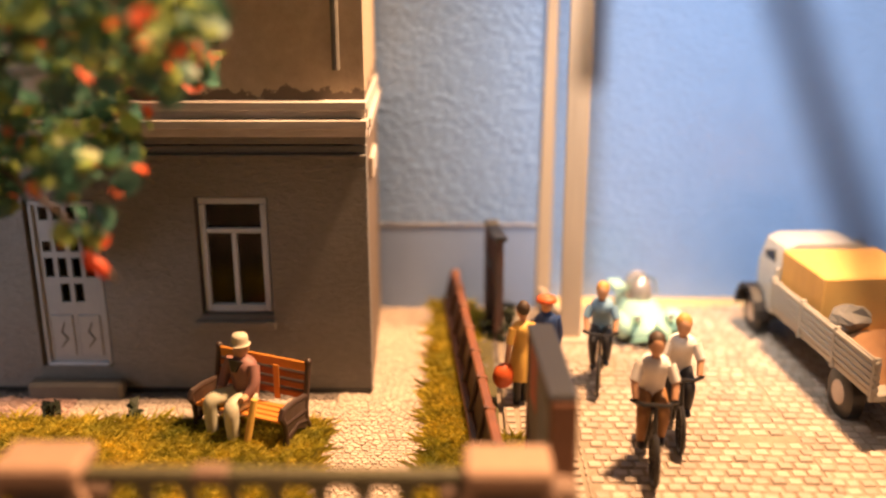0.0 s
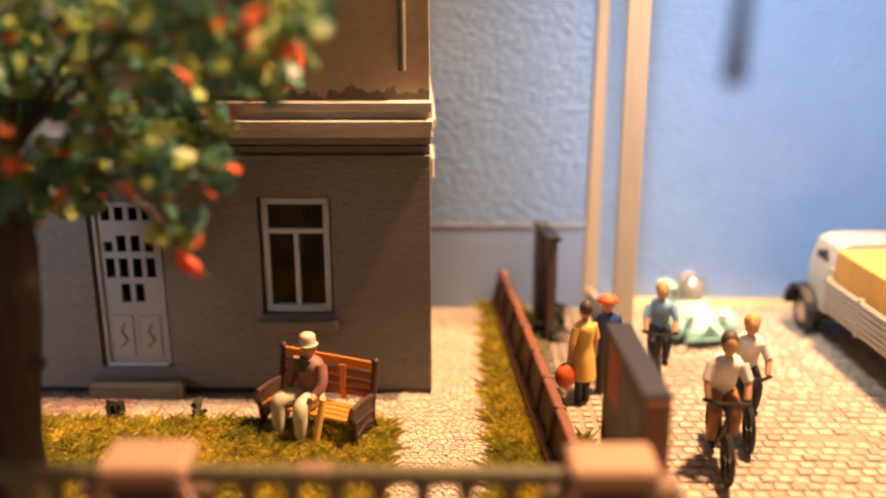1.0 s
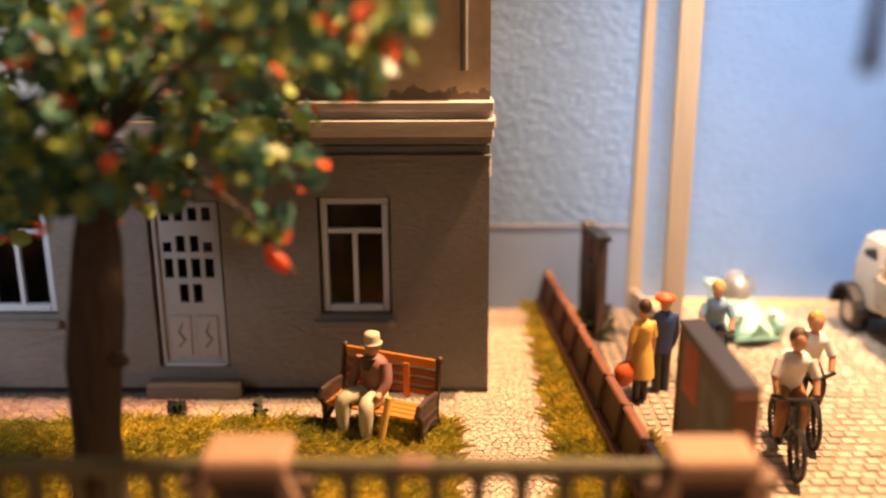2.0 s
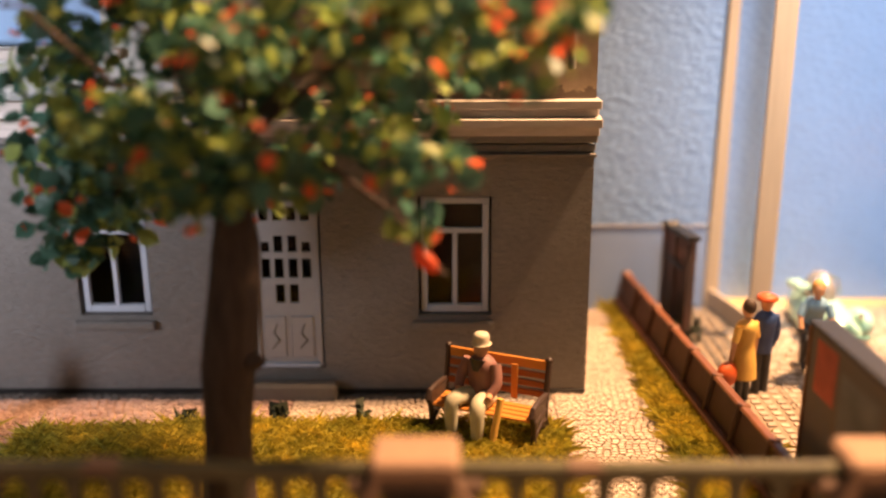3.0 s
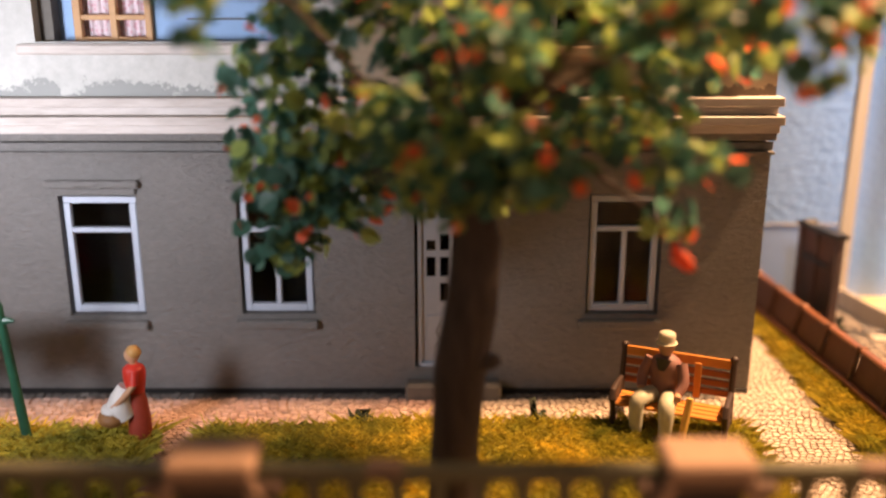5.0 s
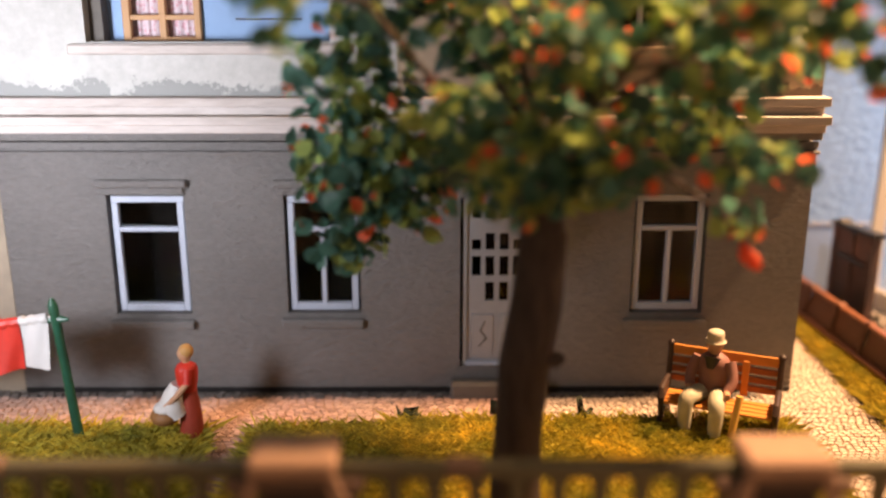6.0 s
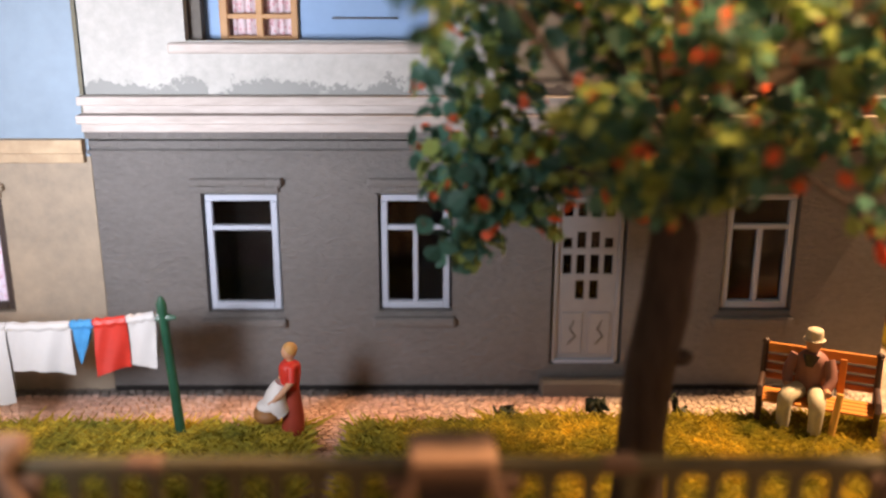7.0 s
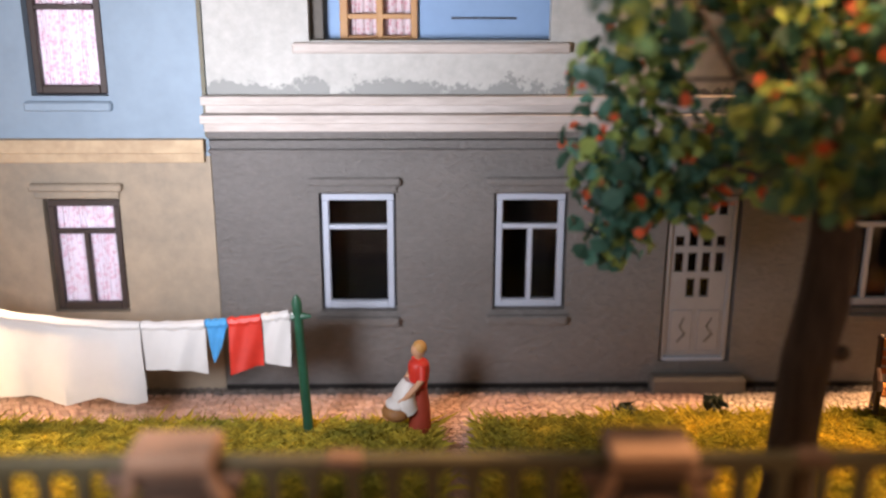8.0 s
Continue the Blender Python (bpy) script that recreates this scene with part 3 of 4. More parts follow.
# ---- brown board fence along the street ----
def board_fence():
    a, b = Vector((0.04, 18.0)), Vector((0.95, 7.4))
    length = (b - a).length
    turn = math.degrees(math.atan2(b.y - a.y, b.x - a.x))
    f = thing("board_fence", "low dark brown fence with ribbed posts and sloping panels", "fence", (a.x, a.y, 0), turn)
    part("top_rail", box(bmesh.new(), 0, length, -0.09, 0.07, 0.82, 0.90, 0.025), M["fence_brown"], f, "glossy red-brown top rail")
    part("bottom_rail", box(bmesh.new(), 0, length, -0.30, -0.16, 0.16, 0.28, 0.03), M["fence_brown"], f)
    n = 9
    for i in range(n):
        x0, x1 = i * length / n + 0.05, (i + 1) * length / n - 0.05
        bm = prism(bmesh.new(), [(-0.2, 0.1), (-0.05, 0.82), (0.0, 0.82), (-0.12, 0.1)], x0, x1, Matrix(((0, 1, 0, 0), (1, 0, 0, 0), (0, 0, 1, 0), (0, 0, 0, 1))))
        part("panel", bm, M["fence_panel"], f)
    for i in range(n + 1):
        x = i * length / n
        bm = tube(bmesh.new(), [(x, -0.22, -0.06), (x, -0.2, 0.3), (x, -0.06, 0.93)], [0.055, 0.05, 0.05], 8)
        part("post", bm, M["fence_panel"], f)
        part("rail_joint", box(bmesh.new(), x - 0.05, x + 0.05, -0.11, 0.09, 0.81, 0.925, 0.02), M["fence_brown"], f)


board_fence()

# upright rusty door at the end of the fence
d = thing("shed_door", "tall rusty brown weathered metal door standing upright", "door", (0.9, 16.75, 0), 96.5)
part("leaf", prism(bmesh.new(), [(-0.8, -0.06), (0.85, -0.06), (0.85, 2.14), (0.6, 2.2), (0.45, 2.14), (-0.8, 2.22)], -0.07, 0.07), M["rust"], d)
part("cap", prism(bmesh.new(), [(-0.85, 2.222), (0.45, 2.142), (0.6, 2.202), (0.9, 2.142), (0.9, 2.2), (0.55, 2.33), (0.4, 2.25), (-0.85, 2.32)], -0.13, 0.13), M["black"], d, "black tarred top edge")
for x in (-0.74, 0.0, 0.72):
    part("batten", box(bmesh.new(), x - 0.06, x + 0.06, 0.071, 0.12, 0.0, 2.1, 0.015), M["rust"], d)
part("hinge", box(bmesh.new(), -0.6, 0.5, 0.121, 0.15, 1.5, 1.6, 0.01), M["black"], d)

# poster hoarding beside the fence
M["poster_red"] = mat("poster_red", (0.50, 0.09, 0.045), 0.6, dark=0.6, grain=3, blotch=1.5)
M["hoarding"] = mat("hoarding", (0.115, 0.12, 0.115), 0.7, tint=(0.16, 0.12, 0.085), grain=3, blotch=0.9)
hd = thing("poster_hoarding", "dark hoarding with a torn red poster beside the fence", "hoarding", (1.3, 8.75, 0), math.degrees(math.atan2(9.9 - 7.6, 1.25 - 1.35)))
part("board", box(bmesh.new(), -1.17, 1.17, 0.0, 0.07, -0.06, 2.66, 0.01), M["hoarding"], hd)
part("frame_top", box(bmesh.new(), -1.2, 1.2, -0.26, 0.12, 2.661, 2.74, 0.02), M["black"], hd)
for x in (-1.24, 1.17):
    part("frame_post", box(bmesh.new(), x, x + 0.07, -0.24, 0.1, -0.06, 2.66, 0.02), M["fence_brown"], hd, "red-brown end post")
part("back_board", box(bmesh.new(), -1.17, 1.17, -0.22, -0.15, -0.06, 2.66, 0.01), M["fence_panel"], hd)
part("poster", box(bmesh.new(), 0.3, 0.95, 0.0705, 0.078, 1.75, 2.55), M["poster_red"], hd, "faded red poster")
part("poster", box(bmesh.new(), -0.95, 0.15, 0.0705, 0.076, 0.6, 2.35), mat("poster_grey", (0.2, 0.21, 0.2), 0.7, tint=(0.1, 0.11, 0.11), grain=2, blotch=1.5), hd, "grey weathered poster")

# ---- tree ----
def leaf_cloud(lobes, per_area, size, r):
    """Folded leaves on the outsides of many small clumps; returns vertices, faces and material numbers."""
    vs, fs, mi = [], [], []
    for (cx, cy, cz), (rx, ry, rz) in lobes:
        n = int(per_area * (rx * ry + ry * rz + rx * rz))
        for _ in range(n):
            d = r.normal(size=3)
            d /= np.linalg.norm(d)
            k = r.random()
            m = 2 if k < 0.072 else (1 if k < 0.42 else 0)
            rad = r.uniform(0.2, 1.08) ** 0.6 if m < 2 else 0.98
            p = np.array((cx, cy, cz)) + d * rad * np.array((rx, ry, rz))
            nrm = d * 0.6 + r.normal(size=3) * 0.6 + np.array((0, 0, 0.5))
            nrm /= np.linalg.norm(nrm)
            t = np.cross(nrm, r.normal(size=3))
            t /= np.linalg.norm(t)
            b = np.cross(nrm, t)
            s = size * r.uniform(0.6, 1.25)
            s *= 0.8 if m == 2 else 1.0
            w = s * (0.52 if m < 2 else 0.5)
            i = len(vs)
            fold = nrm * s * 0.12
            vs += [p - t * s * 0.5, p - t * s * 0.15 + b * w * 0.8 + fold, p + t * s * 0.22 + b * w * 0.7 + fold, p + t * s * 0.5, p + t * s * 0.22 - b * w * 0.7 + fold, p - t * s * 0.15 - b * w * 0.8 + fold]
            fs += [(i, i + 3, i + 2, i + 1), (i, i + 5, i + 4, i + 3)]
            mi += [m, m]
    return vs, fs, mi


LOBES = [
    ((-9.45, 10.15, 4.15), (0.65, 0.6, 0.75)), ((-9.75, 10.2, 5.0), (0.6, 0.6, 0.6)), ((-9.3, 10.05, 6.1), (0.95, 0.8, 0.75)),
    ((-8.6, 9.95, 4.9), (0.75, 0.7, 0.65)), ((-8.9, 9.9, 7.2), (1.0, 0.9, 0.8)), ((-7.7, 9.7, 5.6), (0.7, 0.7, 0.9)),
    ((-7.5, 9.6, 6.9), (0.9, 0.8, 0.8)), ((-7.0, 9.7, 4.75), (0.75, 0.7, 0.5)), ((-6.2, 9.3, 5.0), (0.7, 0.6, 0.5)),
    ((-6.5, 9.3, 6.3), (0.65, 0.6, 0.6)), ((-5.9, 9.0, 7.1), (1.0, 0.8, 0.7)), ((-5.4, 8.8, 5.7), (0.75, 0.6, 0.5)),
    ((-4.8, 8.5, 6.5), (0.8, 0.7, 0.55)), ((-4.4, 8.3, 5.3), (0.7, 0.5, 0.35)), ((-4.2, 8.1, 7.3), (0.9, 0.8, 0.6)),
    ((-3.35, 7.75, 6.75), (0.7, 0.6, 0.55)), ((-2.9, 7.5, 7.3), (0.6, 0.6, 0.5)), ((-7.6, 9.9, 8.2), (1.2, 0.8, 0.5)),
    # unseen clumps above the view, added to cast shade on the lawn
    ((-5.3, 11.6, 8.8), (1.3, 0.9, 0.6)), ((-3.6, 11.8, 8.6), (1.1, 0.8, 0.5)), ((-6.9, 11.4, 8.7), (1.3, 0.9, 0.6)), ((-4.4, 11.9, 9.5), (1.3, 0.9, 0.4)), ((-4.6, 11.3, 8.3), (1.2, 0.9, 0.45)), ((-3.0, 11.4, 8.9), (0.9, 0.9, 0.4)), ((-4.9, 11.0, 9.2), (1.2, 0.8, 0.4)),
    ((-9.25, 10.0, 4.5), (0.6, 0.5, 0.6)), ((-8.4, 9.9, 4.35), (0.5, 0.4, 0.35)), ((-9.0, 9.95, 5.4), (0.7, 0.55, 0.5)), ((-9.55, 10.1, 3.75), (0.35, 0.3, 0.3)),
    ((-4.7, 9.6, 5.6), (0.8, 0.55, 0.45)), ((-3.8, 9.8, 6.5), (0.7, 0.55, 0.45)),
    ((-7.3, 8.15, 5.0), (0.85, 0.45, 0.45)), ((-6.95, 7.95, 5.7), (0.75, 0.4, 0.55)), ((-6.3, 8.1, 5.35), (0.8, 0.45, 0.5)), ((-7.9, 8.3, 5.8), (0.6, 0.5, 0.6)), ((-6.7, 8.1, 6.6), (0.6, 0.45, 0.45)),
    ((-4.5, 8.35, 4.6), (0.32, 0.3, 0.22)), ((-10.0, 7.75, 7.2), (0.4, 0.3, 0.2)), ((-9.97, 7.75, 6.8), (0.2, 0.15, 0.24)),
]


def tree():
    t = thing("tree", "broad leafy garden tree with orange-red blossoms and a brown trunk", "tree", (-7.15, 8.8, 0))
    o = Vector((-7.15, 8.8, 0))
    bm = bmesh.new()
    tube(bm, [(0, 0, -0.06), (0.0, 0, 0.12), (0.02, 0, 0.5), (0.04, 0, 1.5), (0.12, 0, 2.5), (0.24, 0, 3.3), (0.3, 0.1, 4.2), (0.25, 0.5, 5.3)], [0.48, 0.40, 0.34, 0.32, 0.34, 0.35, 0.3, 0.1], 18)
    ball(bm, (0.5, -0.1, 2.62), (0.15, 0.12, 0.12), 8)
    for v in bm.verts:
        v.co += noise.noise_vector(v.co * 2.2) * 0.05
    part("trunk", bm, M["bark"], t, "rough dark brown trunk", smooth=True)
    for c, rad in LOBES[:18:2]:
        e = Vector(c) - o
        s = Vector((0.29, 0.25, 4.7 + 0.2 * (e.z - 4)))
        mid = s.lerp(e, 0.5) + Vector((0, 0, 0.55))
        bm = tube(bmesh.new(), [s, mid, e], [0.055, 0.035, 0.018], 6)
        part("limb", bm, M["bark"], t)
    for pts in ([(1.5, -0.05, 5.3), (2.4, -0.35, 4.7), (2.8, -0.47, 4.2), (3.05, -0.55, 3.95)], [(-1.1, 0.25, 6.2), (-1.9, -0.35, 7.2), (-2.8, -1.05, 7.3)]):
        part("twig", tube(bmesh.new(), pts, [0.042 - 0.025 * i / len(pts) for i in range(len(pts))], 6), M["bark"], t)
    vs, fs, mi = leaf_cloud(LOBES, 72, 0.31, rng)
    crown = sheet("crown", [np.array(v) - np.array(o) for v in vs], fs, [M["leaf_dark"], M["leaf_light"], M["petal"]], "dense dark and yellow-green leaves with orange-red petals")
    crown.data.polygons.foreach_set("material_index", mi)
    crown.parent = t
    bm = ball(bmesh.new(), (2.82, -0.5, 4.12), (0.1, 0.09, 0.2), 10, pose(0, 0, 0, 0, -42, 0))
    ball(bm, (2.72, -0.52, 4.2), (0.07, 0.07, 0.15), 8, pose(0, 0, 0, 0, -8, 0))
    part("blossom", bm, M["petal"], t, "large drooping orange-red blossom", smooth=True)


tree()

# ---- lawn ----
def grass(areas, density, height, r):
    vs, fs = [], []
    for x0, x1, y0, y1, rag in areas:
        n = int((x1 - x0) * (y1 - y0) * density)
        xs, ys = r.uniform(x0, x1, n), r.uniform(y0, y1, n)
        hs, an, ln = height * r.uniform(0.5, 1.2, n), r.uniform(0, 2 * math.pi, n), r.normal(0, 0.14, (n, 2))
        for x, y, h, a, l in zip(xs, ys, hs, an, ln):
            ex = rag * noise.noise(Vector((x * 2.3, y * 2.3, 0)))
            x, y = x + ex, y + ex * 0.7
            dx, dy = math.cos(a) * 0.0075, math.sin(a) * 0.0075
            i = len(vs)
            vs += [(x - dx, y - dy, -0.05), (x + dx, y + dy, -0.05), (x + dx * 0.6 + l[0] * 0.5, y + dy * 0.6 + l[1] * 0.5, h * 0.65), (x + l[0] * 1.4, y + l[1] * 1.4, h)]
            fs += [(i, i + 1, i + 2), (i, i + 2, i + 3)]
    return vs, fs


LAWNS = [(-20.5, -12.1, 7.1, 11.72, 0.1), (-11.3, -9.0, 7.1, 11.74, 0.1), (-9.0, -2.2, 7.1, 11.95, 0.12)]
vs, fs = grass(LAWNS, 1150, 0.2, rng)
vs2, fs2 = grass([(-0.36, 0.35, 7.4, 18.1, 0.15), (0.88, 1.18, 7.6, 11.5, 0.1)], 1200, 0.2, rng)
n0 = len(vs)
sheet("grass", vs + vs2, fs + [tuple(i + n0 for i in f) for f in fs2], M["grass"], "yellow-green static grass fibres on the lawns", category="grass")
bm = bmesh.new()
for x0, x1, y0, y1, _ in LAWNS + [(-0.42, 0.9, 7.4, 18.1, 0)]:
    box(bm, x0 + 0.05, x1 - 0.05, y0, y1 - 0.05, -0.128, 0.005)
solid("lawn_soil", bm, M["soil"], "brown-green soil beds under the grass", "ground", "structure")

# ---- pavings ----
def setts(areas, w, d, gap, r, top=0.0, thick=0.13, bond=0.5):
    """Slightly uneven paving stones with tapered sides, laid in running rows across y."""
    vs, fs = [], []
    for x0, x1, y0, y1 in areas:
        row, y = 0, y0
        while y < y1:
            x = x0 - (w * bond if row % 2 else 0) + r.uniform(-0.02, 0.02) * bond
            while x < x1:
                ww = w * (1 + r.uniform(-0.3, 0.3) * bond)
                a, b = max(x, x0), min(x + ww, x1)
                if b - a > 0.05:
                    i, g, e = len(vs), gap / 2, min(w, d) * 0.1
                    h = top + r.uniform(-0.012, 0.012)
                    j = r.uniform(-0.008, 0.008, 8)
                    lo = top - thick
                    vs += [(a + g, y + g, lo), (b - g, y + g, lo), (b - g, y + d - g, lo), (a + g, y + d - g, lo)]
                    vs += [(a + g + e + j[0], y + g + e + j[1], h), (b - g - e + j[2], y + g + e + j[3], h), (b - g - e + j[4], y + d - g - e + j[5], h), (a + g + e + j[6], y + d - g - e + j[7], h)]
                    fs += [(i + 4, i + 5, i + 6, i + 7)] + [(i + k, i + (k + 1) % 4, i + 4 + (k + 1) % 4, i + 4 + k) for k in range(4)]
                x += ww
            y += d
            row += 1
    return vs, fs


vs, fs = setts([(-2.15, -0.38, 7.0, 18.15), (-7.0, -2.15, 11.9, 13.2)], 0.125, 0.088, 0.016, rng, top=-0.085, thick=0.043)
sheet("pavers", vs, fs, M["paver"], "small pale sandstone paving setts of the garden path", category="paving")
vs, fs = setts([(-26, -7.0, 11.66, 13.2), (-12.05, -11.35, 7.0, 11.66)], 0.16, 0.09, 0.018, rng, top=-0.085, thick=0.043)
sheet("pavers", vs, fs, M["paver_pink"], "small reddish paving setts along the house fronts", category="paving")

# dark grey stones; their tone also holds the cornice's shade
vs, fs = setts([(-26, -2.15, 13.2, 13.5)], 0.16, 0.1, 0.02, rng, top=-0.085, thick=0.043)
sheet("gutter_setts", vs, fs, M["sett_dark_shaded"], "dark grey gutter setts with the cornice's shade in their colour", category="paving")

# ---- figurines: small painted plastic figures, each one plain mesh ----
PAINT = dict(
    skin=mat("paint_skin", (0.55, 0.30, 0.17), 0.55, dark=0.85, bump=0.1), hair=mat("paint_hair", (0.06, 0.035, 0.02), 0.6, bump=0.1), blond=mat("paint_blond", (0.55, 0.30, 0.09), 0.6, bump=0.1),
    red=mat("paint_red", (0.62, 0.035, 0.02), 0.5, dark=0.75, bump=0.1), maroon=mat("paint_maroon", (0.34, 0.045, 0.022), 0.6, bump=0.1), white=mat("paint_white", (0.72, 0.70, 0.67), 0.55, dark=0.85, bump=0.1),
    brown=mat("paint_brown", (0.30, 0.14, 0.045), 0.6, bump=0.1), yellow=mat("paint_yellow", (0.74, 0.45, 0.10), 0.55, dark=0.8, bump=0.1), blue=mat("paint_blue", (0.02, 0.05, 0.16), 0.5, bump=0.1),
    lightblue=mat("paint_lightblue", (0.20, 0.36, 0.52), 0.55, bump=0.1), dark=mat("paint_dark", (0.02, 0.02, 0.025), 0.5, bump=0.1), khaki=mat("paint_khaki", (0.60, 0.57, 0.42), 0.6, dark=0.7, bump=0.1),
    mauve=mat("paint_mauve", (0.25, 0.12, 0.10), 0.6, dark=0.8, bump=0.1), cream=mat("paint_cream", (0.58, 0.52, 0.40), 0.6, dark=0.8, bump=0.1), orange=mat("paint_orange", (0.60, 0.10, 0.02), 0.5, bump=0.1),
)


def smooth_path(pts, radii, per=3):
    """Rounds a limb's path and thickness by points in between (Catmull-Rom)."""
    pts, n = [Vector(p) for p in pts], len(pts)
    out, rad = [], []
    for i in range(n - 1):
        a, b, c, d = pts[max(i - 1, 0)], pts[i], pts[i + 1], pts[min(i + 2, n - 1)]
        ra, rb, rc, rd = radii[max(i - 1, 0)], radii[i], radii[i + 1], radii[min(i + 2, n - 1)]
        for k in range(per):
            u = k / per
            w = (-0.5 * u + u * u - 0.5 * u ** 3, 1 - 2.5 * u * u + 1.5 * u ** 3, 0.5 * u + 2 * u * u - 1.5 * u ** 3, -0.5 * u * u + 0.5 * u ** 3)
            out.append(a * w[0] + b * w[1] + c * w[2] + d * w[3])
            rad.append(max(0.01, ra * w[0] + rb * w[1] + rc * w[2] + rd * w[3]))
    return out + [pts[-1]], rad + [radii[-1]]


class Figure:
    """Collects limbs, each in its own paint, in one mesh."""
    def __init__(self):
        self.bm, self.slots = bmesh.new(), []

    def paint(self, colour, start):
        if colour not in self.slots:
            self.slots.append(colour)
        self.bm.faces.ensure_lookup_table()
        for f in self.bm.faces[start:]:
            f.material_index = self.slots.index(colour)

    def limb(self, colour, pts, radii, seg=12, flat=1.0):
        start = len(self.bm.faces)
        pts, radii = smooth_path(pts, radii)
        seg = max(seg, 12)
        tube(self.bm, pts, radii, seg, flat)
        self.paint(colour, start)

    def lump(self, colour, c, r, m=None):
        start = len(self.bm.faces)
        ball(self.bm, c, r, 14, m)
        self.paint(colour, start)

    def head(self, x, y, z, hair, s=1.0):
        self.lump("skin", (x, y, z), (0.105 * s, 0.12 * s, 0.14 * s))
        self.lump(hair, (x, y + 0.025, z + 0.04), (0.118 * s, 0.125 * s, 0.125 * s))

    def done(self, label, at, turn=0, scale=1.0, slim=1.0):
        bmesh.ops.scale(self.bm, vec=(scale * slim, scale * slim, scale), verts=self.bm.verts)
        return solid("figurine", self.bm, [PAINT[c] for c in self.slots], label, "figurine", at=at, turn=turn, smooth=True)


# all figures face -y in their own axes
f = Figure()
f.limb("maroon", [(0, 0, -0.04), (0, 0.02, 0.45), (0, 0, 0.95)], [0.2, 0.18, 0.13], 12)
f.limb("red", [(0, 0, 0.9), (0, 0.0, 1.15), (0, 0, 1.33), (0, 0, 1.4)], [0.14, 0.18, 0.17, 0.06], 12)
f.limb("white", [(0, -0.2, 0.5), (0, -0.27, 0.72), (0, -0.16, 1.02)], [0.24, 0.25, 0.14], 12, 0.8)
for s in (-1, 1):
    f.limb("red", [(s * 0.17, 0, 1.33), (s * 0.24, -0.02, 1.1)], [0.075, 0.075])
    f.limb("skin", [(s * 0.24, -0.02, 1.12), (s * 0.22, -0.2, 0.9), (s * 0.14, -0.38, 0.72)], [0.055, 0.05, 0.045])
f.lump("brown", (0, -0.4, 0.5), (0.27, 0.24, 0.16))
f.lump("white", (0, -0.38, 0.64), (0.22, 0.2, 0.1))
f.limb("skin", [(0, 0, 1.36), (0, 0, 1.48)], [0.06, 0.06])
f.head(0, -0.01, 1.55, "blond")
f.done("painted figurine in red dress and white apron with laundry basket", (-12.34, 11.45, 0), -72, 1.0)

f = Figure()
for s in (-1, 1):
    f.limb("khaki", [(s * 0.12, 0.05, 0.62), (s * 0.22, -0.4, 0.68), (s * 0.25, -0.5, 0.52), (s * 0.24, -0.48, 0.05)], [0.15, 0.14, 0.12, 0.1])
    f.lump("dark", (s * 0.24, -0.56, 0.03), (0.08, 0.16, 0.07))
    f.limb("mauve", [(s * 0.25, 0.03, 1.22), (s * 0.34, -0.06, 0.95), (s * 0.3, -0.2, 0.78)], [0.1, 0.09, 0.075])
f.limb("skin", [(0.3, -0.2, 0.78), (0.38, -0.4, 0.8)], [0.06, 0.05])
f.limb("skin", [(-0.3, -0.2, 0.78), (-0.22, -0.34, 0.74)], [0.06, 0.05])
f.limb("mauve", [(0, 0.05, 0.55), (0, 0.07, 0.85), (0, 0.04, 1.2), (0, 0.03, 1.34)], [0.22, 0.25, 0.25, 0.1], 12, 0.8)
f.limb("dark", [(0, -0.1, 1.3), (0, -0.17, 1.12)], [0.14, 0.05])
f.head(0, 0, 1.46, "skin", 1.12)
f.limb("cream", [(0, 0, 1.53), (0, 0, 1.55), (0, 0, 1.56), (0, 0, 1.7), (0, 0, 1.74)], [0.165, 0.175, 0.14, 0.13, 0.06], 14)
f.done("seated painted figurine with cream hat and pale trousers on bench", (-3.55, 11.83, 0.0), -34, 1.04)
bm = tube(bmesh.new(), [(-0.1, -0.06, -0.02), (0.06, 0.08, 0.84)], [0.065, 0.06], 10)
solid("walking_stick", bm, PAINT["yellow"], "ochre walking stick leaning against the bench seat", "stick", at=(-3.3, 11.22, 0))

f = Figure()
for s in (-1, 1):
    f.limb("dark", [(s * 0.09, 0, -0.04), (s * 0.09, 0, 0.5)], [0.07, 0.09])
f.limb("yellow", [(0, 0, 0.42), (0, 0, 0.75), (0, 0, 1.0), (0, 0, 1.3), (0, 0, 1.4)], [0.26, 0.22, 0.17, 0.2, 0.07], 12)
for s in (-1, 1):
    f.limb("yellow", [(s * 0.2, 0, 1.3), (s * 0.28, 0, 1.05)], [0.08, 0.075])
    f.limb("skin", [(s * 0.28, 0, 1.08), (s * 0.3, -0.05, 0.72)], [0.055, 0.045])
f.lump("orange", (0.36, -0.05, 0.5), (0.24, 0.16, 0.22))
f.limb("skin", [(0, 0, 1.38), (0, 0, 1.5)], [0.06, 0.06])
f.head(0, 0, 1.58, "hair", 1.05)
f.done("painted figurine in a yellow dress with an orange-red bag", (1.28, 13.05, 0), -150, 1.13, 0.85)

f = Figure()
for s in (-1, 1):
    f.limb("dark", [(s * 0.1, 0, -0.04), (s * 0.1, 0, 0.8)], [0.09, 0.11])
    f.limb("blue", [(s * 0.24, 0, 1.3), (s * 0.31, 0, 1.0), (s * 0.28, -0.1, 0.75)], [0.09, 0.08, 0.07])
    f.lump("skin", (s * 0.28, -0.12, 0.7), (0.06, 0.06, 0.08))
f.limb("blue", [(0, 0, 0.7), (0, 0, 1.0), (0, 0, 1.3), (0, 0, 1.42)], [0.2, 0.22, 0.25, 0.1], 12, 0.8)
f.head(0, 0, 1.54, "skin", 1.05)
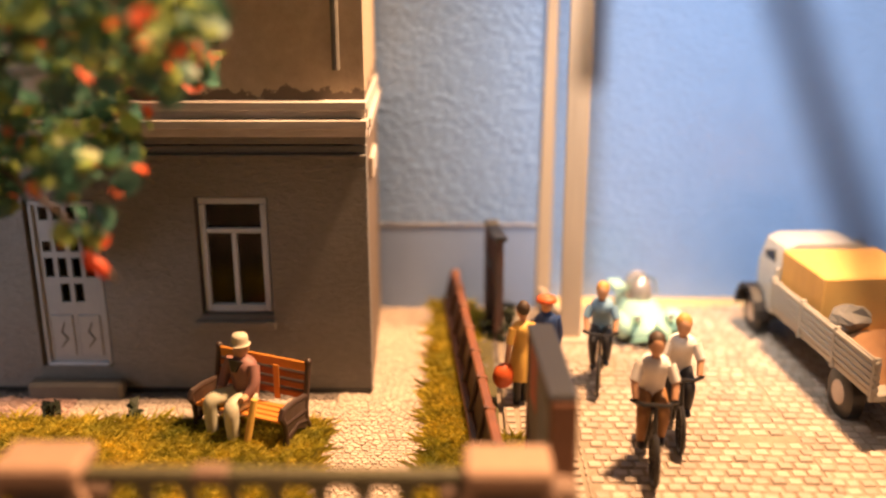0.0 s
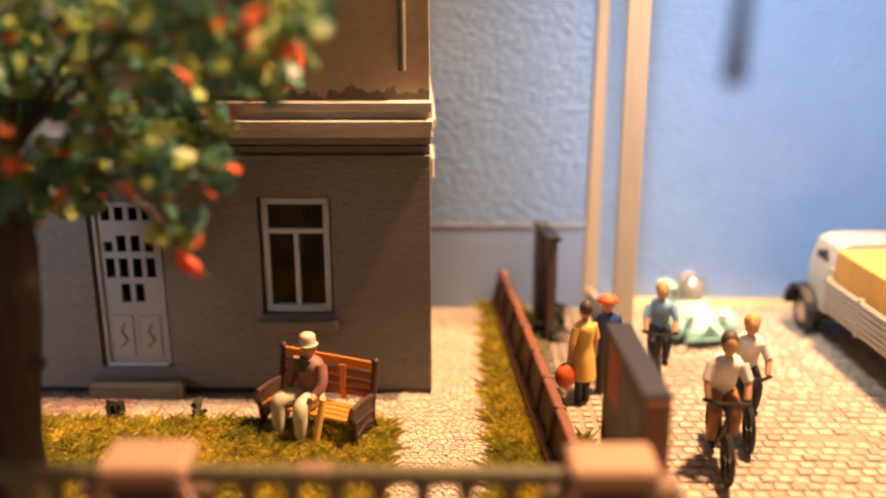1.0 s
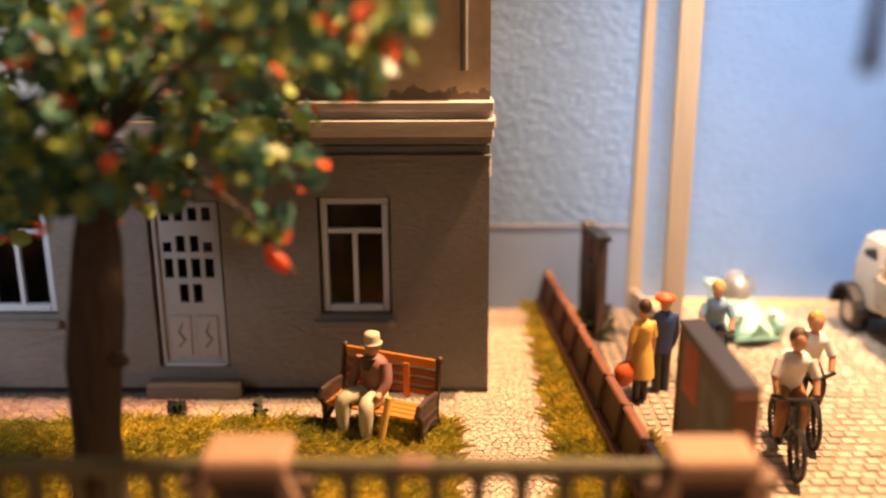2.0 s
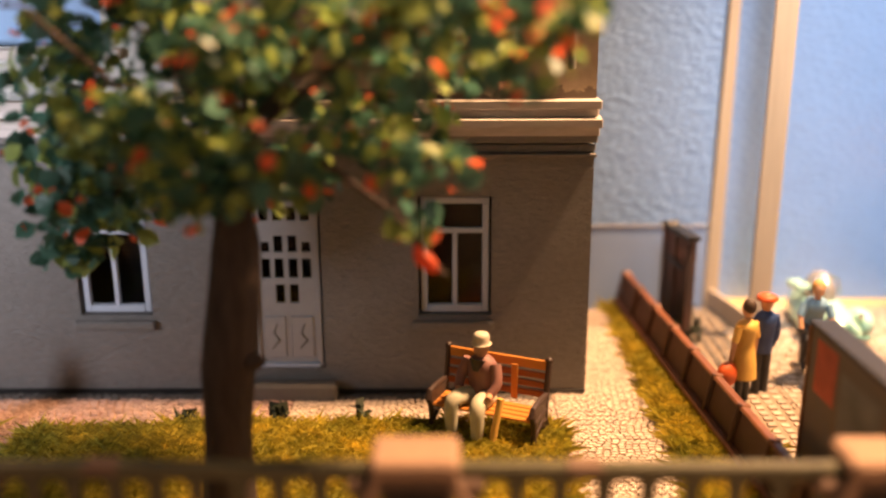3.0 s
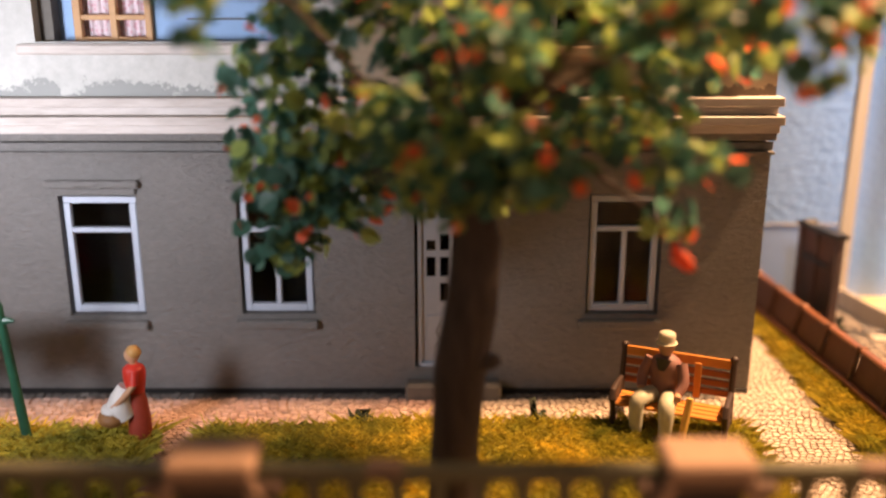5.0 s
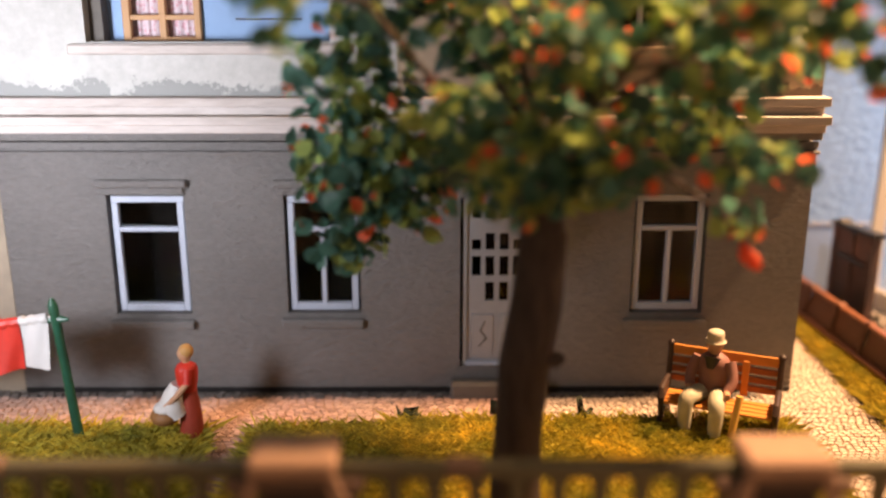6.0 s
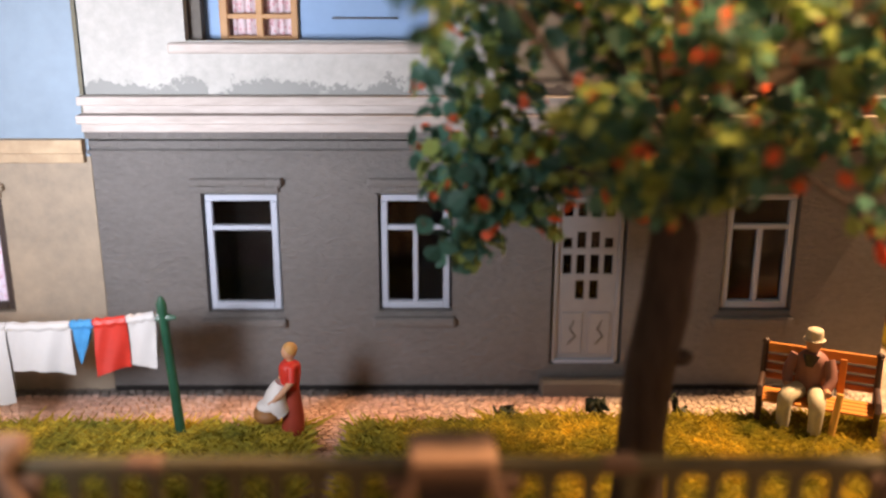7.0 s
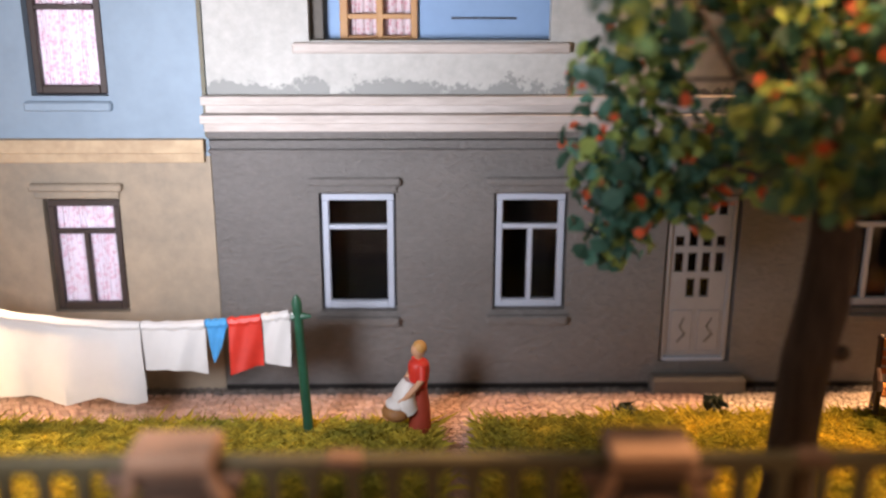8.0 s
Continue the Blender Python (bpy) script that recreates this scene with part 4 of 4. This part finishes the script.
f.limb("orange", [(0, 0, 1.6), (0, 0, 1.62), (0, 0, 1.68), (0, 0, 1.7)], [0.2, 0.22, 0.18, 0.08], 14)
f.done("painted figurine in dark blue with an orange-red cap", (1.74, 13.45, 0), -160, 1.13, 0.8)


# ---- bicycles with riders ----
def bicycle(at, turn, size):
    b = thing("bicycle", "small black model bicycle with thin wheels", "bicycle", at, turn, group="bicycles on the street")
    b.scale = (size, size, size)
    for y in (-0.52, 0.52):
        w = part("wheel", ring(bmesh.new(), (0, y, 0.33), 0.32, 0.035, "X"), M["black"], b)
        bm = bmesh.new()
        for k in range(8):
            a = math.pi * k / 8
            tube(bm, [(0, y - 0.3 * math.cos(a), 0.33 - 0.3 * math.sin(a)), (0, y + 0.3 * math.cos(a), 0.33 + 0.3 * math.sin(a))], [0.012, 0.012], 4)
        part("spokes", bm, M["black"], w)
    bm = bmesh.new()
    for p, q in (((0, 0.52, 0.33), (0, 0.12, 0.85)), ((0, 0.52, 0.33), (0, 0.05, 0.33)), ((0, 0.05, 0.33), (0, 0.14, 0.92)), ((0, 0.05, 0.33), (0, -0.38, 0.85)), ((0, 0.13, 0.85), (0, -0.38, 0.87)), ((0, -0.52, 0.33), (0, -0.36, 0.98))):
        tube(bm, [p, q], [0.03, 0.03], 6)
    part("frame", bm, M["black"], b)
    part("handlebar", tube(bmesh.new(), [(-0.3, -0.22, 1.02), (-0.15, -0.36, 1.02), (0.15, -0.36, 1.02), (0.3, -0.22, 1.02)], [0.028] * 4, 6), M["black"], b)
    part("saddle", ball(bmesh.new(), (0, 0.18, 0.96), (0.1, 0.17, 0.05), 8), M["black"], b)
    part("chainring", ring(bmesh.new(), (0.05, 0.05, 0.33), 0.1, 0.02, "X", 12, 4), M["black"], b)
    return b


def rider(top, legs, hair, label, at, turn, size):
    f = Figure()
    for s in (-1, 1):
        f.limb(legs, [(s * 0.1, 0.15, 0.98), (s * 0.14, -0.2, 0.82), (s * 0.13, -0.06 - 0.1 * s, 0.42 + 0.08 * s)], [0.12, 0.1, 0.07])
        f.lump("dark", (s * 0.13, -0.12 - 0.1 * s, 0.36 + 0.08 * s), (0.06, 0.13, 0.05))
        f.limb(top, [(s * 0.21, -0.08, 1.45), (s * 0.29, -0.16, 1.25)], [0.085, 0.075])
        f.limb("skin", [(s * 0.29, -0.15, 1.27), (s * 0.27, -0.28, 1.05)], [0.055, 0.05])
    f.limb(top, [(0, 0.17, 0.95), (0, 0.08, 1.25), (0, -0.06, 1.48), (0, -0.08, 1.56)], [0.18, 0.2, 0.22, 0.08], 12, 0.8)
    f.limb("skin", [(0, -0.08, 1.54), (0, -0.1, 1.66)], [0.06, 0.06])
    f.head(0, -0.12, 1.74, hair, 1.1)
    return f.done(label, at, turn, size, 0.9)


for at, turn, size, top, legs, hair, label in (
    ((2.84, 13.95, 0), -10, 1.08, "lightblue", "dark", "blond", "painted cyclist figurine in a light blue shirt"),
    ((3.2, 10.82, 0), -4, 1.21, "white", "brown", "hair", "painted cyclist figurine in a white shirt and brown trousers"),
    ((3.85, 11.82, 0), -6, 1.17, "white", "dark", "blond", "fair-haired painted cyclist figurine in a white shirt"),
):
    bicycle(at, turn, size)
    rider(top, legs, hair, label, at, turn, size)

# ---- bubble car ----
M["mint"] = mat("mint", (0.33, 0.54, 0.46), 0.3, dark=0.92, bump=0.03, coat=0.4)
M["mint_dark"] = mat("mint_dark", (0.16, 0.34, 0.28), 0.35, bump=0.03)
M["chrome"] = mat("chrome", (0.6, 0.6, 0.6), 0.2, 1.0, bump=0)
M["dome"] = mat("dome", (0.55, 0.52, 0.5), 0.22, 0.55, dark=0.6, grain=3, blotch=2, bump=0, coat=0.5)
bc = thing("bubble_car", "mint green three-wheeled bubble car with a silvery dome", "car", (4.1, 16.55, 0), 10)
bm = bmesh.new()
prof = [(-1.0, 0.18, 0.34), (-0.85, 0.42, 0.5), (-0.5, 0.52, 0.66), (-0.1, 0.55, 0.8), (0.4, 0.5, 0.88), (0.85, 0.38, 0.82), (1.2, 0.2, 0.66), (1.35, 0.06, 0.5)]
rings_ = []
for y, w, h in prof:
    rings_.append([bm.verts.new((w * math.cos(a), y, 0.18 + max(0, (h - 0.18) * math.sin(a)) if math.sin(a) > 0 else 0.18)) for a in (math.pi * k / 10 for k in range(11))])
for a, b in zip(rings_, rings_[1:]):
    for k in range(10):
        bm.faces.new((a[k], a[k + 1], b[k + 1], b[k]))
    bm.faces.new((a[0], b[0], b[10], a[10]))
bm.faces.new(rings_[0])
bm.faces.new(rings_[-1])
part("body", bm, M["mint"], bc, smooth=True)
for s in (-1, 1):
    part("fender", ball(bmesh.new(), (s * 0.6, -0.45, 0.36), (0.2, 0.42, 0.28), 14), M["mint"], bc, smooth=True)
    wl = part("wheel", tube(bmesh.new(), [(s * 0.52, -0.45, 0.2), (s * 0.7, -0.45, 0.2)], [0.24, 0.24], 16), M["black"], bc)
    hl = part("headlight", ball(bmesh.new(), (s * 0.36, -0.72, 0.6), (0.1, 0.1, 0.1), 10), M["mint"], bc, smooth=True)
    part("lens", ball(bmesh.new(), (s * 0.36, -0.8, 0.6), (0.07, 0.04, 0.07), 10), M["chrome"], hl, smooth=True)
part("nose_panel", prism(bmesh.new(), [(-0.24, 0.24), (0.24, 0.24), (0.0, 0.52)], -1.0, -0.84), M["mint_dark"], bc, "triangular nose panel")
part("wheel", tube(bmesh.new(), [(-0.08, 0.95, 0.2), (0.08, 0.95, 0.2)], [0.24, 0.24], 16), M["black"], bc)
part("bumper", box(bmesh.new(), -0.55, 0.55, -1.02, -0.94, 0.15, 0.22, 0.02), M["mint_dark"], bc)
dome = part("dome", ball(bmesh.new(), (0, 0.25, 0.84), (0.3, 0.45, 0.48), 20), M["dome"], bc, "shiny silvery plastic dome", smooth=True)
part("dome_rim", tube(bmesh.new(), [(-0.36, 0.05, 0.82), (-0.28, 0.02, 1.16), (0, 0.0, 1.32), (0.28, 0.02, 1.16), (0.36, 0.05, 0.82)], [0.025] * 5, 6), M["chrome"], bc)
part("seat", box(bmesh.new(), -0.25, 0.25, 0.3, 0.45, 0.8, 1.1, 0.05), PAINT["cream"], bc)
part("side_flap", box(bmesh.new(), -0.62, -0.3, 0.1, 0.6, 0.9, 1.06, 0.04), M["mint"], bc, "opened pale mint side flap")

# ---- truck ----
M["truck_grey"] = mat("truck_grey", (0.33, 0.30, 0.245), 0.45, dark=0.9, bump=0.05)
M["truck_cab"] = mat("truck_cab", (0.42, 0.40, 0.355), 0.35, dark=0.92, bump=0.03)
M["crate"] = mat("crate", (0.62, 0.33, 0.08), 0.7, dark=0.8, grain=3, stretch=(1, 1, 0.4))
M["load"] = mat("load", (0.30, 0.15, 0.06), 0.9, dark=0.6, grain=6, bump=0.8)
M["hub"] = mat("hub", (0.55, 0.45, 0.36), 0.5, bump=0.05)
tr = thing("truck", "light grey flatbed truck with slatted drop sides", "truck", (7.82, 14.45, 0), 4.5)
part("chassis", box(bmesh.new(), -0.75, 0.75, -2.9, 3.0, 0.55, 0.8, 0.03), M["black"], tr)
bed = part("bed", box(bmesh.new(), -1.12, 1.12, -3.0, 1.25, 0.82, 0.95, 0.02), M["truck_grey"], tr)
for x in (-1.13, 1.09):
    sd = part("drop_side", box(bmesh.new(), x, x + 0.04, -3.0, 1.25, 0.951, 1.55, 0.01), M["truck_grey"], tr)
    for i in range(5):
        part("slat", box(bmesh.new(), x - 0.03, x + 0.07, -3.0, 1.25, 0.99 + i * 0.115, 1.06 + i * 0.115, 0.012), M["truck_grey"], sd)
    for y in (-2.95, -1.55, -0.15, 1.2):
        part("stake", box(bmesh.new(), x - 0.04, x + 0.08, y, y + 0.07, 0.8, 1.58, 0.01), M["truck_grey"], sd)
part("headboard", box(bmesh.new(), -1.1, 1.1, 1.26, 1.32, 0.82, 1.75, 0.01), M["truck_grey"], tr)
bm = bmesh.new()
prism(bm, [(-1.0, 0.7), (1.0, 0.7), (1.0, 1.6), (0.85, 2.12), (0.6, 2.22), (-0.6, 2.22), (-0.85, 2.12), (-1.0, 1.6)], 1.4, 2.4)
cab = part("cab", bm, M["truck_cab"], tr, smooth=True)
for s in (-1, 1):
    part("side_window", prism(bmesh.new(), [(0, 0), (0.55, 0), (0.5, 0.42), (0.05, 0.42)], -0.01, 0.01, Matrix.Translation((s * 0.945, 1.6, 1.62)) @ pose(0, 0, 0, 0, s * -16, 90)), M["black"], cab, "dark side window")
    part("door_handle", box(bmesh.new(), s * 1.02 - 0.02, s * 1.02 + 0.02, 1.5, 1.62, 1.35, 1.4, 0.005), M["chrome"], cab)
part("windscreen", box(bmesh.new(), -0.7, 0.7, 2.401, 2.42, 1.6, 2.05), M["black"], cab)
bm = bmesh.new()
prism(bm, [(-0.55, 0.7), (0.55, 0.7), (0.55, 1.25), (0.35, 1.45), (-0.35, 1.45), (-0.55, 1.25)], 2.401, 3.3)
part("bonnet", bm, M["truck_cab"], tr, smooth=True)
for s in (-1, 1):
    bm = bmesh.new()
    n = 10
    lo = [(2.35 + 0.62 * math.cos(math.pi * k / n), 0.45 + 0.62 * math.sin(math.pi * k / n)) for k in range(n + 1)]
    hi = [(2.35 + 0.53 * math.cos(math.pi * k / n), 0.45 + 0.53 * math.sin(math.pi * k / n)) for k in range(n, -1, -1)]
    ring_pts = lo + hi
    x0, x1 = (-1.25, -0.62) if s < 0 else (0.62, 1.25)
    va = [bm.verts.new((x0, y, z)) for y, z in ring_pts]
    vb = [bm.verts.new((x1, y, z)) for y, z in ring_pts]
    m_ = len(va)
    for k in range(m_):
        bm.faces.new((va[k], va[(k + 1) % m_], vb[(k + 1) % m_], vb[k]))
    for k in range(n):
        bm.faces.new((va[k], va[k + 1], va[m_ - 2 - k], va[m_ - 1 - k]))
        bm.faces.new((vb[k], vb[k + 1], vb[m_ - 2 - k], vb[m_ - 1 - k]))
    part("fender", bm, M["black"], tr, "glossy black front fender")
    for y in (2.35, -1.75):
        w = part("wheel", tube(bmesh.new(), [(s * 0.78, y, 0.42), (s * 0.82, y, 0.42), (s * 1.04, y, 0.42), (s * 1.08, y, 0.42)], [0.42, 0.48, 0.48, 0.42], 22), M["black"], tr, smooth=True)
        part("rim", tube(bmesh.new(), [(s * 1.06, y, 0.42), (s * 1.1, y, 0.42)], [0.26, 0.2], 16), M["hub"], w, "pale wheel disc")
solid("crate", box(bmesh.new(), -0.98, 0.98, -0.95, 0.95, 0, 1.2, 0.03), M["crate"], "large ochre wooden crate on the truck bed", "crate", at=(7.79, 14.8, 0.95), turn=4.5)
bm = bmesh.new()
bmesh.ops.create_grid(bm, x_segments=14, y_segments=14, size=1)
for v in bm.verts:
    edge = max(abs(v.co.x), abs(v.co.y))
    v.co = Vector((v.co.x * 1.0, v.co.y * 1.0, (0.42 * (1 - edge ** 3)) + 0.06 * noise.noise(v.co * 4)))
solid("load_heap", bm, M["load"], "heap of brown gravel on the truck bed", "load", at=(7.94, 12.85, 0.955), turn=4.5, smooth=True)
bm = ball(bmesh.new(), (0, 0, 0.18), (0.4, 0.32, 0.24), 8)
for v in bm.verts:
    v.co += noise.noise_vector(v.co * 4) * 0.14
solid("rock", bm, M["stone_grey"], "rough brown-grey boulder on the truck's load", "rock", at=(7.29, 13.45, 1.3))

# ---- bench ----
M["slat"] = mat("slat", (0.66, 0.26, 0.045), 0.5, dark=0.7, grain=4, stretch=(0.4, 2, 2), bump=0.2)
M["slat_dark"] = mat("slat_dark", (0.34, 0.10, 0.03), 0.5, dark=0.6, grain=4, stretch=(0.4, 2, 2), bump=0.2)
M["iron"] = mat("iron", (0.05, 0.028, 0.02), 0.5, bump=0.3)
be = thing("bench", "garden bench with orange wooden slats and dark iron ends", "bench", (-3.38, 11.85, 0), -23)
for i in range(4):
    part("seat_slat", box(bmesh.new(), -0.88, 0.88, -0.48 + i * 0.15, -0.36 + i * 0.15, 0.5, 0.55, 0.012), M["slat"], be)
for i in range(4):
    part("back_slat", box(bmesh.new(), -0.88, 0.88, 0.2 + i * 0.03, 0.25 + i * 0.03, 0.66 + i * 0.155, 0.78 + i * 0.155 + (0.06 if i == 3 else 0), 0.015), M["slat"] if i == 3 else M["slat_dark"], be)
part("back_strut", box(bmesh.new(), 0.3, 0.42, 0.17, 0.2, 0.58, 1.22, 0.012), M["slat"], be, "orange upright strut of the backrest")
for x in (-0.92, 0.92):
    bm = bmesh.new()
    tube(bm, [(x, -0.5, -0.05), (x, -0.42, 0.25), (x, -0.45, 0.5), (x, -0.55, 0.66), (x, -0.5, 0.76), (x, -0.2, 0.78), (x, 0.2, 0.74)], [0.06, 0.05, 0.05, 0.06, 0.055, 0.05, 0.05], 8)
    tube(bm, [(x, 0.35, -0.05), (x, 0.18, 0.3), (x, 0.18, 0.55), (x, 0.33, 1.28)], [0.06, 0.055, 0.055, 0.05], 8)
    tube(bm, [(x, -0.45, 0.5), (x, 0.18, 0.5)], [0.05, 0.05], 8)
    tube(bm, [(x, -0.42, 0.25), (x, -0.1, 0.36), (x, 0.18, 0.3)], [0.05, 0.05, 0.05], 8)
    ball(bm, (x, 0.33, 1.3), 0.07, 8)
    prism(bm, [(-0.46, 0.0), (-0.36, 0.0), (-0.3, 0.2), (-0.12, 0.28), (0.08, 0.2), (0.2, 0.0), (0.33, 0.0), (0.17, 0.34), (0.19, 0.72), (-0.2, 0.76), (-0.48, 0.74), (-0.54, 0.64), (-0.44, 0.45), (-0.4, 0.25)], x - 0.03, x + 0.03, Matrix(((0, 1, 0, 0), (1, 0, 0, 0), (0, 0, 1, 0), (0, 0, 0, 1))))
    part("iron_end", bm, M["iron"], be, "scrolled dark iron end frame", smooth=True)

# ---- washing line ----
M["cloth_white"] = mat("cloth_white", (0.56, 0.55, 0.535), 0.85, dark=0.92, grain=3, bump=0.15)
M["post_green"] = mat("post_green", (0.02, 0.10, 0.055), 0.4, dark=0.5, grain=5, bump=0.3)


def line_post(at, lean):
    p = thing("washing_post", "dark green painted washing line post with a short cross arm", "post", at, group="washing line posts")
    part("pole", tube(bmesh.new(), [(0, 0, -0.06), (-0.02, -0.01, 0.1), (lean * 0.9, -0.2, 2.3), (lean, -0.22, 2.5), (lean, -0.23, 2.62)], [0.13, 0.085, 0.075, 0.085, 0.03], 10), M["post_green"], p, smooth=True)
    part("arm", tube(bmesh.new(), [(lean - 0.12, -0.2, 2.24), (lean + 0.1, -0.2, 2.26), (lean + 0.22, -0.2, 2.25)], [0.05, 0.06, 0.03], 8), M["post_green"], p, smooth=True)


line_post((-14.17, 11.36, 0), -0.1)
line_post((-19.45, 11.36, 0), 0.08)
LINE_Y = 11.16


def line_z(x):
    u = (x + 14.3) / (-19.4 + 14.3)
    return 2.30 - 0.25 * 4 * u * (1 - u) + 0.1 * u


bm = tube(bmesh.new(), [(-14.3 - 5.1 * i / 12, LINE_Y, line_z(-14.3 - 5.1 * i / 12)) for i in range(13)], [0.02] * 13, 6)
solid("washing_line", bm, M["cloth_white"], "pale rope strung between the two green posts", "rope")


def laundry(x0, x1, drop, material, label, taper=0.0, skew=0.0):
    """A cloth folded over the line, wavy, with two layers."""
    bm = bmesh.new()
    nx, nz = 16, 8
    for side in (-1, 1):
        grid = []
        for i in range(nx + 1):
            x = x0 + (x1 - x0) * i / nx
            col = []
            for j in range(nz + 1):
                v = j / nz
                d = (drop + skew * (i / nx - 0.5)) * (1.0 if side < 0 else 0.85)
                xx = x + taper * v * (0.5 - i / nx) * (x1 - x0)
                col.append(bm.verts.new((xx, LINE_Y + side * (0.025 + 0.03 * v) + 0.06 * v * math.sin(x * 7 + side) + 0.02 * math.sin(x * 17 + 4 * v), line_z(x) + 0.025 - v * d + 0.05 * math.sin(x * 5 + 1) * v)))
            grid.append(col)
        for i in range(nx):
            for j in range(nz):
                bm.faces.new((grid[i][j], grid[i + 1][j], grid[i + 1][j + 1], grid[i][j + 1]))
    n = 10
    tube(bm, [(x0 + (x1 - x0) * i / n, LINE_Y, line_z(x0 + (x1 - x0) * i / n) + 0.01 * math.sin(i * 2.1)) for i in range(n + 1)], [0.08 + 0.01 * math.sin(i * 1.7) for i in range(n + 1)], 8)
    return solid("laundry", bm, material, label, "laundry", smooth=True, group="washing on the line")


laundry(-14.82, -14.38, 0.82, M["cloth_white"], "white cloth hung on the line beside the post")
laundry(-15.36, -14.84, 0.88, PAINT["red"], "bright red cloth hung on the line")
laundry(-15.72, -15.38, 0.5, mat("cloth_blue", (0.06, 0.30, 0.62), 0.8, bump=0.1), "small blue cloth hung on the line", 0.45, -0.35)
laundry(-16.75, -15.74, 0.80, M["cloth_white"], "white towel hung on the line", 0, 0.1)
laundry(-19.3, -16.77, 1.38, M["cloth_white"], "large white sheet hung on the line", 0, -0.15)

# ---- overhanging rods near the eye ----
bm = tube(bmesh.new(), [(4.95, 2.2, -0.06), (2.04, 2.2, 6.9), (1.42, 2.2, 8.4)], [0.085, 0.075, 0.075], 10)
solid("leaning_pole", bm, M["iron"], "thin dark leaning pole beside the street", "pole", smooth=True)
la = thing("street_lamp", "dark curved street lamp arm overhanging the street", "lamp", (5.4, 4.75, 0))
part("pole", tube(bmesh.new(), [(0, 0, -0.06), (0, 0, 0.5), (0, 0, 8.6)], [0.16, 0.09, 0.07], 10), M["iron"], la, smooth=True)
part("arm", tube(bmesh.new(), [(0, 0, 8.55), (-0.6, 0, 9.5), (-2.0, 0, 10.0), (-3.5, 0, 9.4), (-4.1, 0, 8.3), (-4.2, 0, 7.4), (-4.22, 0, 6.85)], [0.07, 0.06, 0.055, 0.055, 0.055, 0.06, 0.08], 10), M["iron"], la, smooth=True)
part("tip", ball(bmesh.new(), (-4.22, 0, 6.82), (0.1, 0.1, 0.08), 10), M["iron"], la, smooth=True)

# small dark plants on the lawn's edge
PLANT = mat("plant", (0.025, 0.035, 0.015), 0.7, random_tint=0.4, per_island=True, bump=0)


def tuft(at, h, label="small dark green plant at the paving's edge"):
    vs, fs = [], []
    r = np.random.default_rng(int(abs(at[0]) * 100))
    for _ in range(26):
        a, l = r.uniform(0, 6.28), r.uniform(0.05, 0.16)
        c = np.array((math.cos(a) * l, math.sin(a) * l, r.uniform(0, h)))
        t, b = r.normal(size=3) * 0.09, r.normal(size=3) * 0.07
        i = len(vs)
        vs += [c - t, c + b, c + t, c - b]
        fs += [(i, i + 1, i + 2, i + 3)]
    ob = sheet("small_plant", vs, fs, PLANT, label, "", "plant")
    ob.matrix_world = at_pose(at)


for at, h in (((-7.05, 12.15, -0.08), 0.34), ((-5.6, 12.2, -0.08), 0.3), ((-8.7, 12.1, -0.08), 0.26), ((0.72, 16.1, 0.0), 0.4), ((1.12, 16.0, 0.0), 0.45), ((1.2, 17.3, 0.0), 0.4)):
    tuft(at, h)

# ---- street setts, one stone each in the stretch that is passed nearest ----
stones = []
for k in range(4):
    r = np.random.default_rng(k)
    v, f = setts([(-0.125, 0.125, -0.11, 0.11)], 0.3, 0.22, 0.024, r, thick=0.04)
    v, f = v[:8], f[:5]
    me = bpy.data.meshes.new("sett")
    me.from_pydata([tuple(c * K for c in p) for p in v], [], f)
    me.materials.append(M["sett"])
    stones.append(me)
solid("street_bed", box(bmesh.new(), 0.96, 12, -5.5, 18.05, -0.128, -0.028), M["joint"], "sandy grouted bed under the street's cobbles", "ground", "structure")
street = thing("street_paving", "worn warm-grey cobblestones of the model street", "paving", (0, 0, 0), kind="structure")
near, count = [], 0
SW, SD = 0.255, 0.225
far_areas = [(5.9, 12, 7.0, 18.05), (2.2, 5.9, 13.5, 18.05), (1.2, 12, -5.5, 7.0)]
y, row = 7.05, 0
while y < 13.5:
    x = 2.2 + (SW / 2 if row % 2 else 0) + SW / 2
    while x < 5.95 and count < 300:
        ob = new("sett", stones[rng.integers(4)])
        ob.parent = street
        ob.location = ((x + rng.uniform(-0.01, 0.01)) * K, (y + SD / 2) * K, rng.uniform(-0.008, 0.008) * K)
        ob.rotation_euler = (0, 0, math.pi * int(rng.integers(2)))
        x += SW
        count += 1
    if count >= 300:
        far_areas.append((2.2, 5.9, y + SD, 13.5))
        break
    y += SD
    row += 1
vs, fs = setts(far_areas, SW, SD, 0.03, rng, thick=0.04)
far = sheet("setts", vs, fs, M["sett_far"], "worn warm-grey cobblestones", category="")
far.parent = street
vs, fs = setts([(0.95, 2.2, 7.0, 13.6)], 0.235, 0.225, 0.05, rng, bond=0.0)
strip = sheet("setts", vs, fs, M["sett_far"], "square setts laid in a plain grid beside the fence", category="")
strip.parent = street
# same setts; shade at the fence's end is put into their colour
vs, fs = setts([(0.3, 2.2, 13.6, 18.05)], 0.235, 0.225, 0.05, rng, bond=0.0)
strip = sheet("setts", vs, fs, M["sett_dark_shaded"], "square setts darkened for the shade at the fence's end", category="")
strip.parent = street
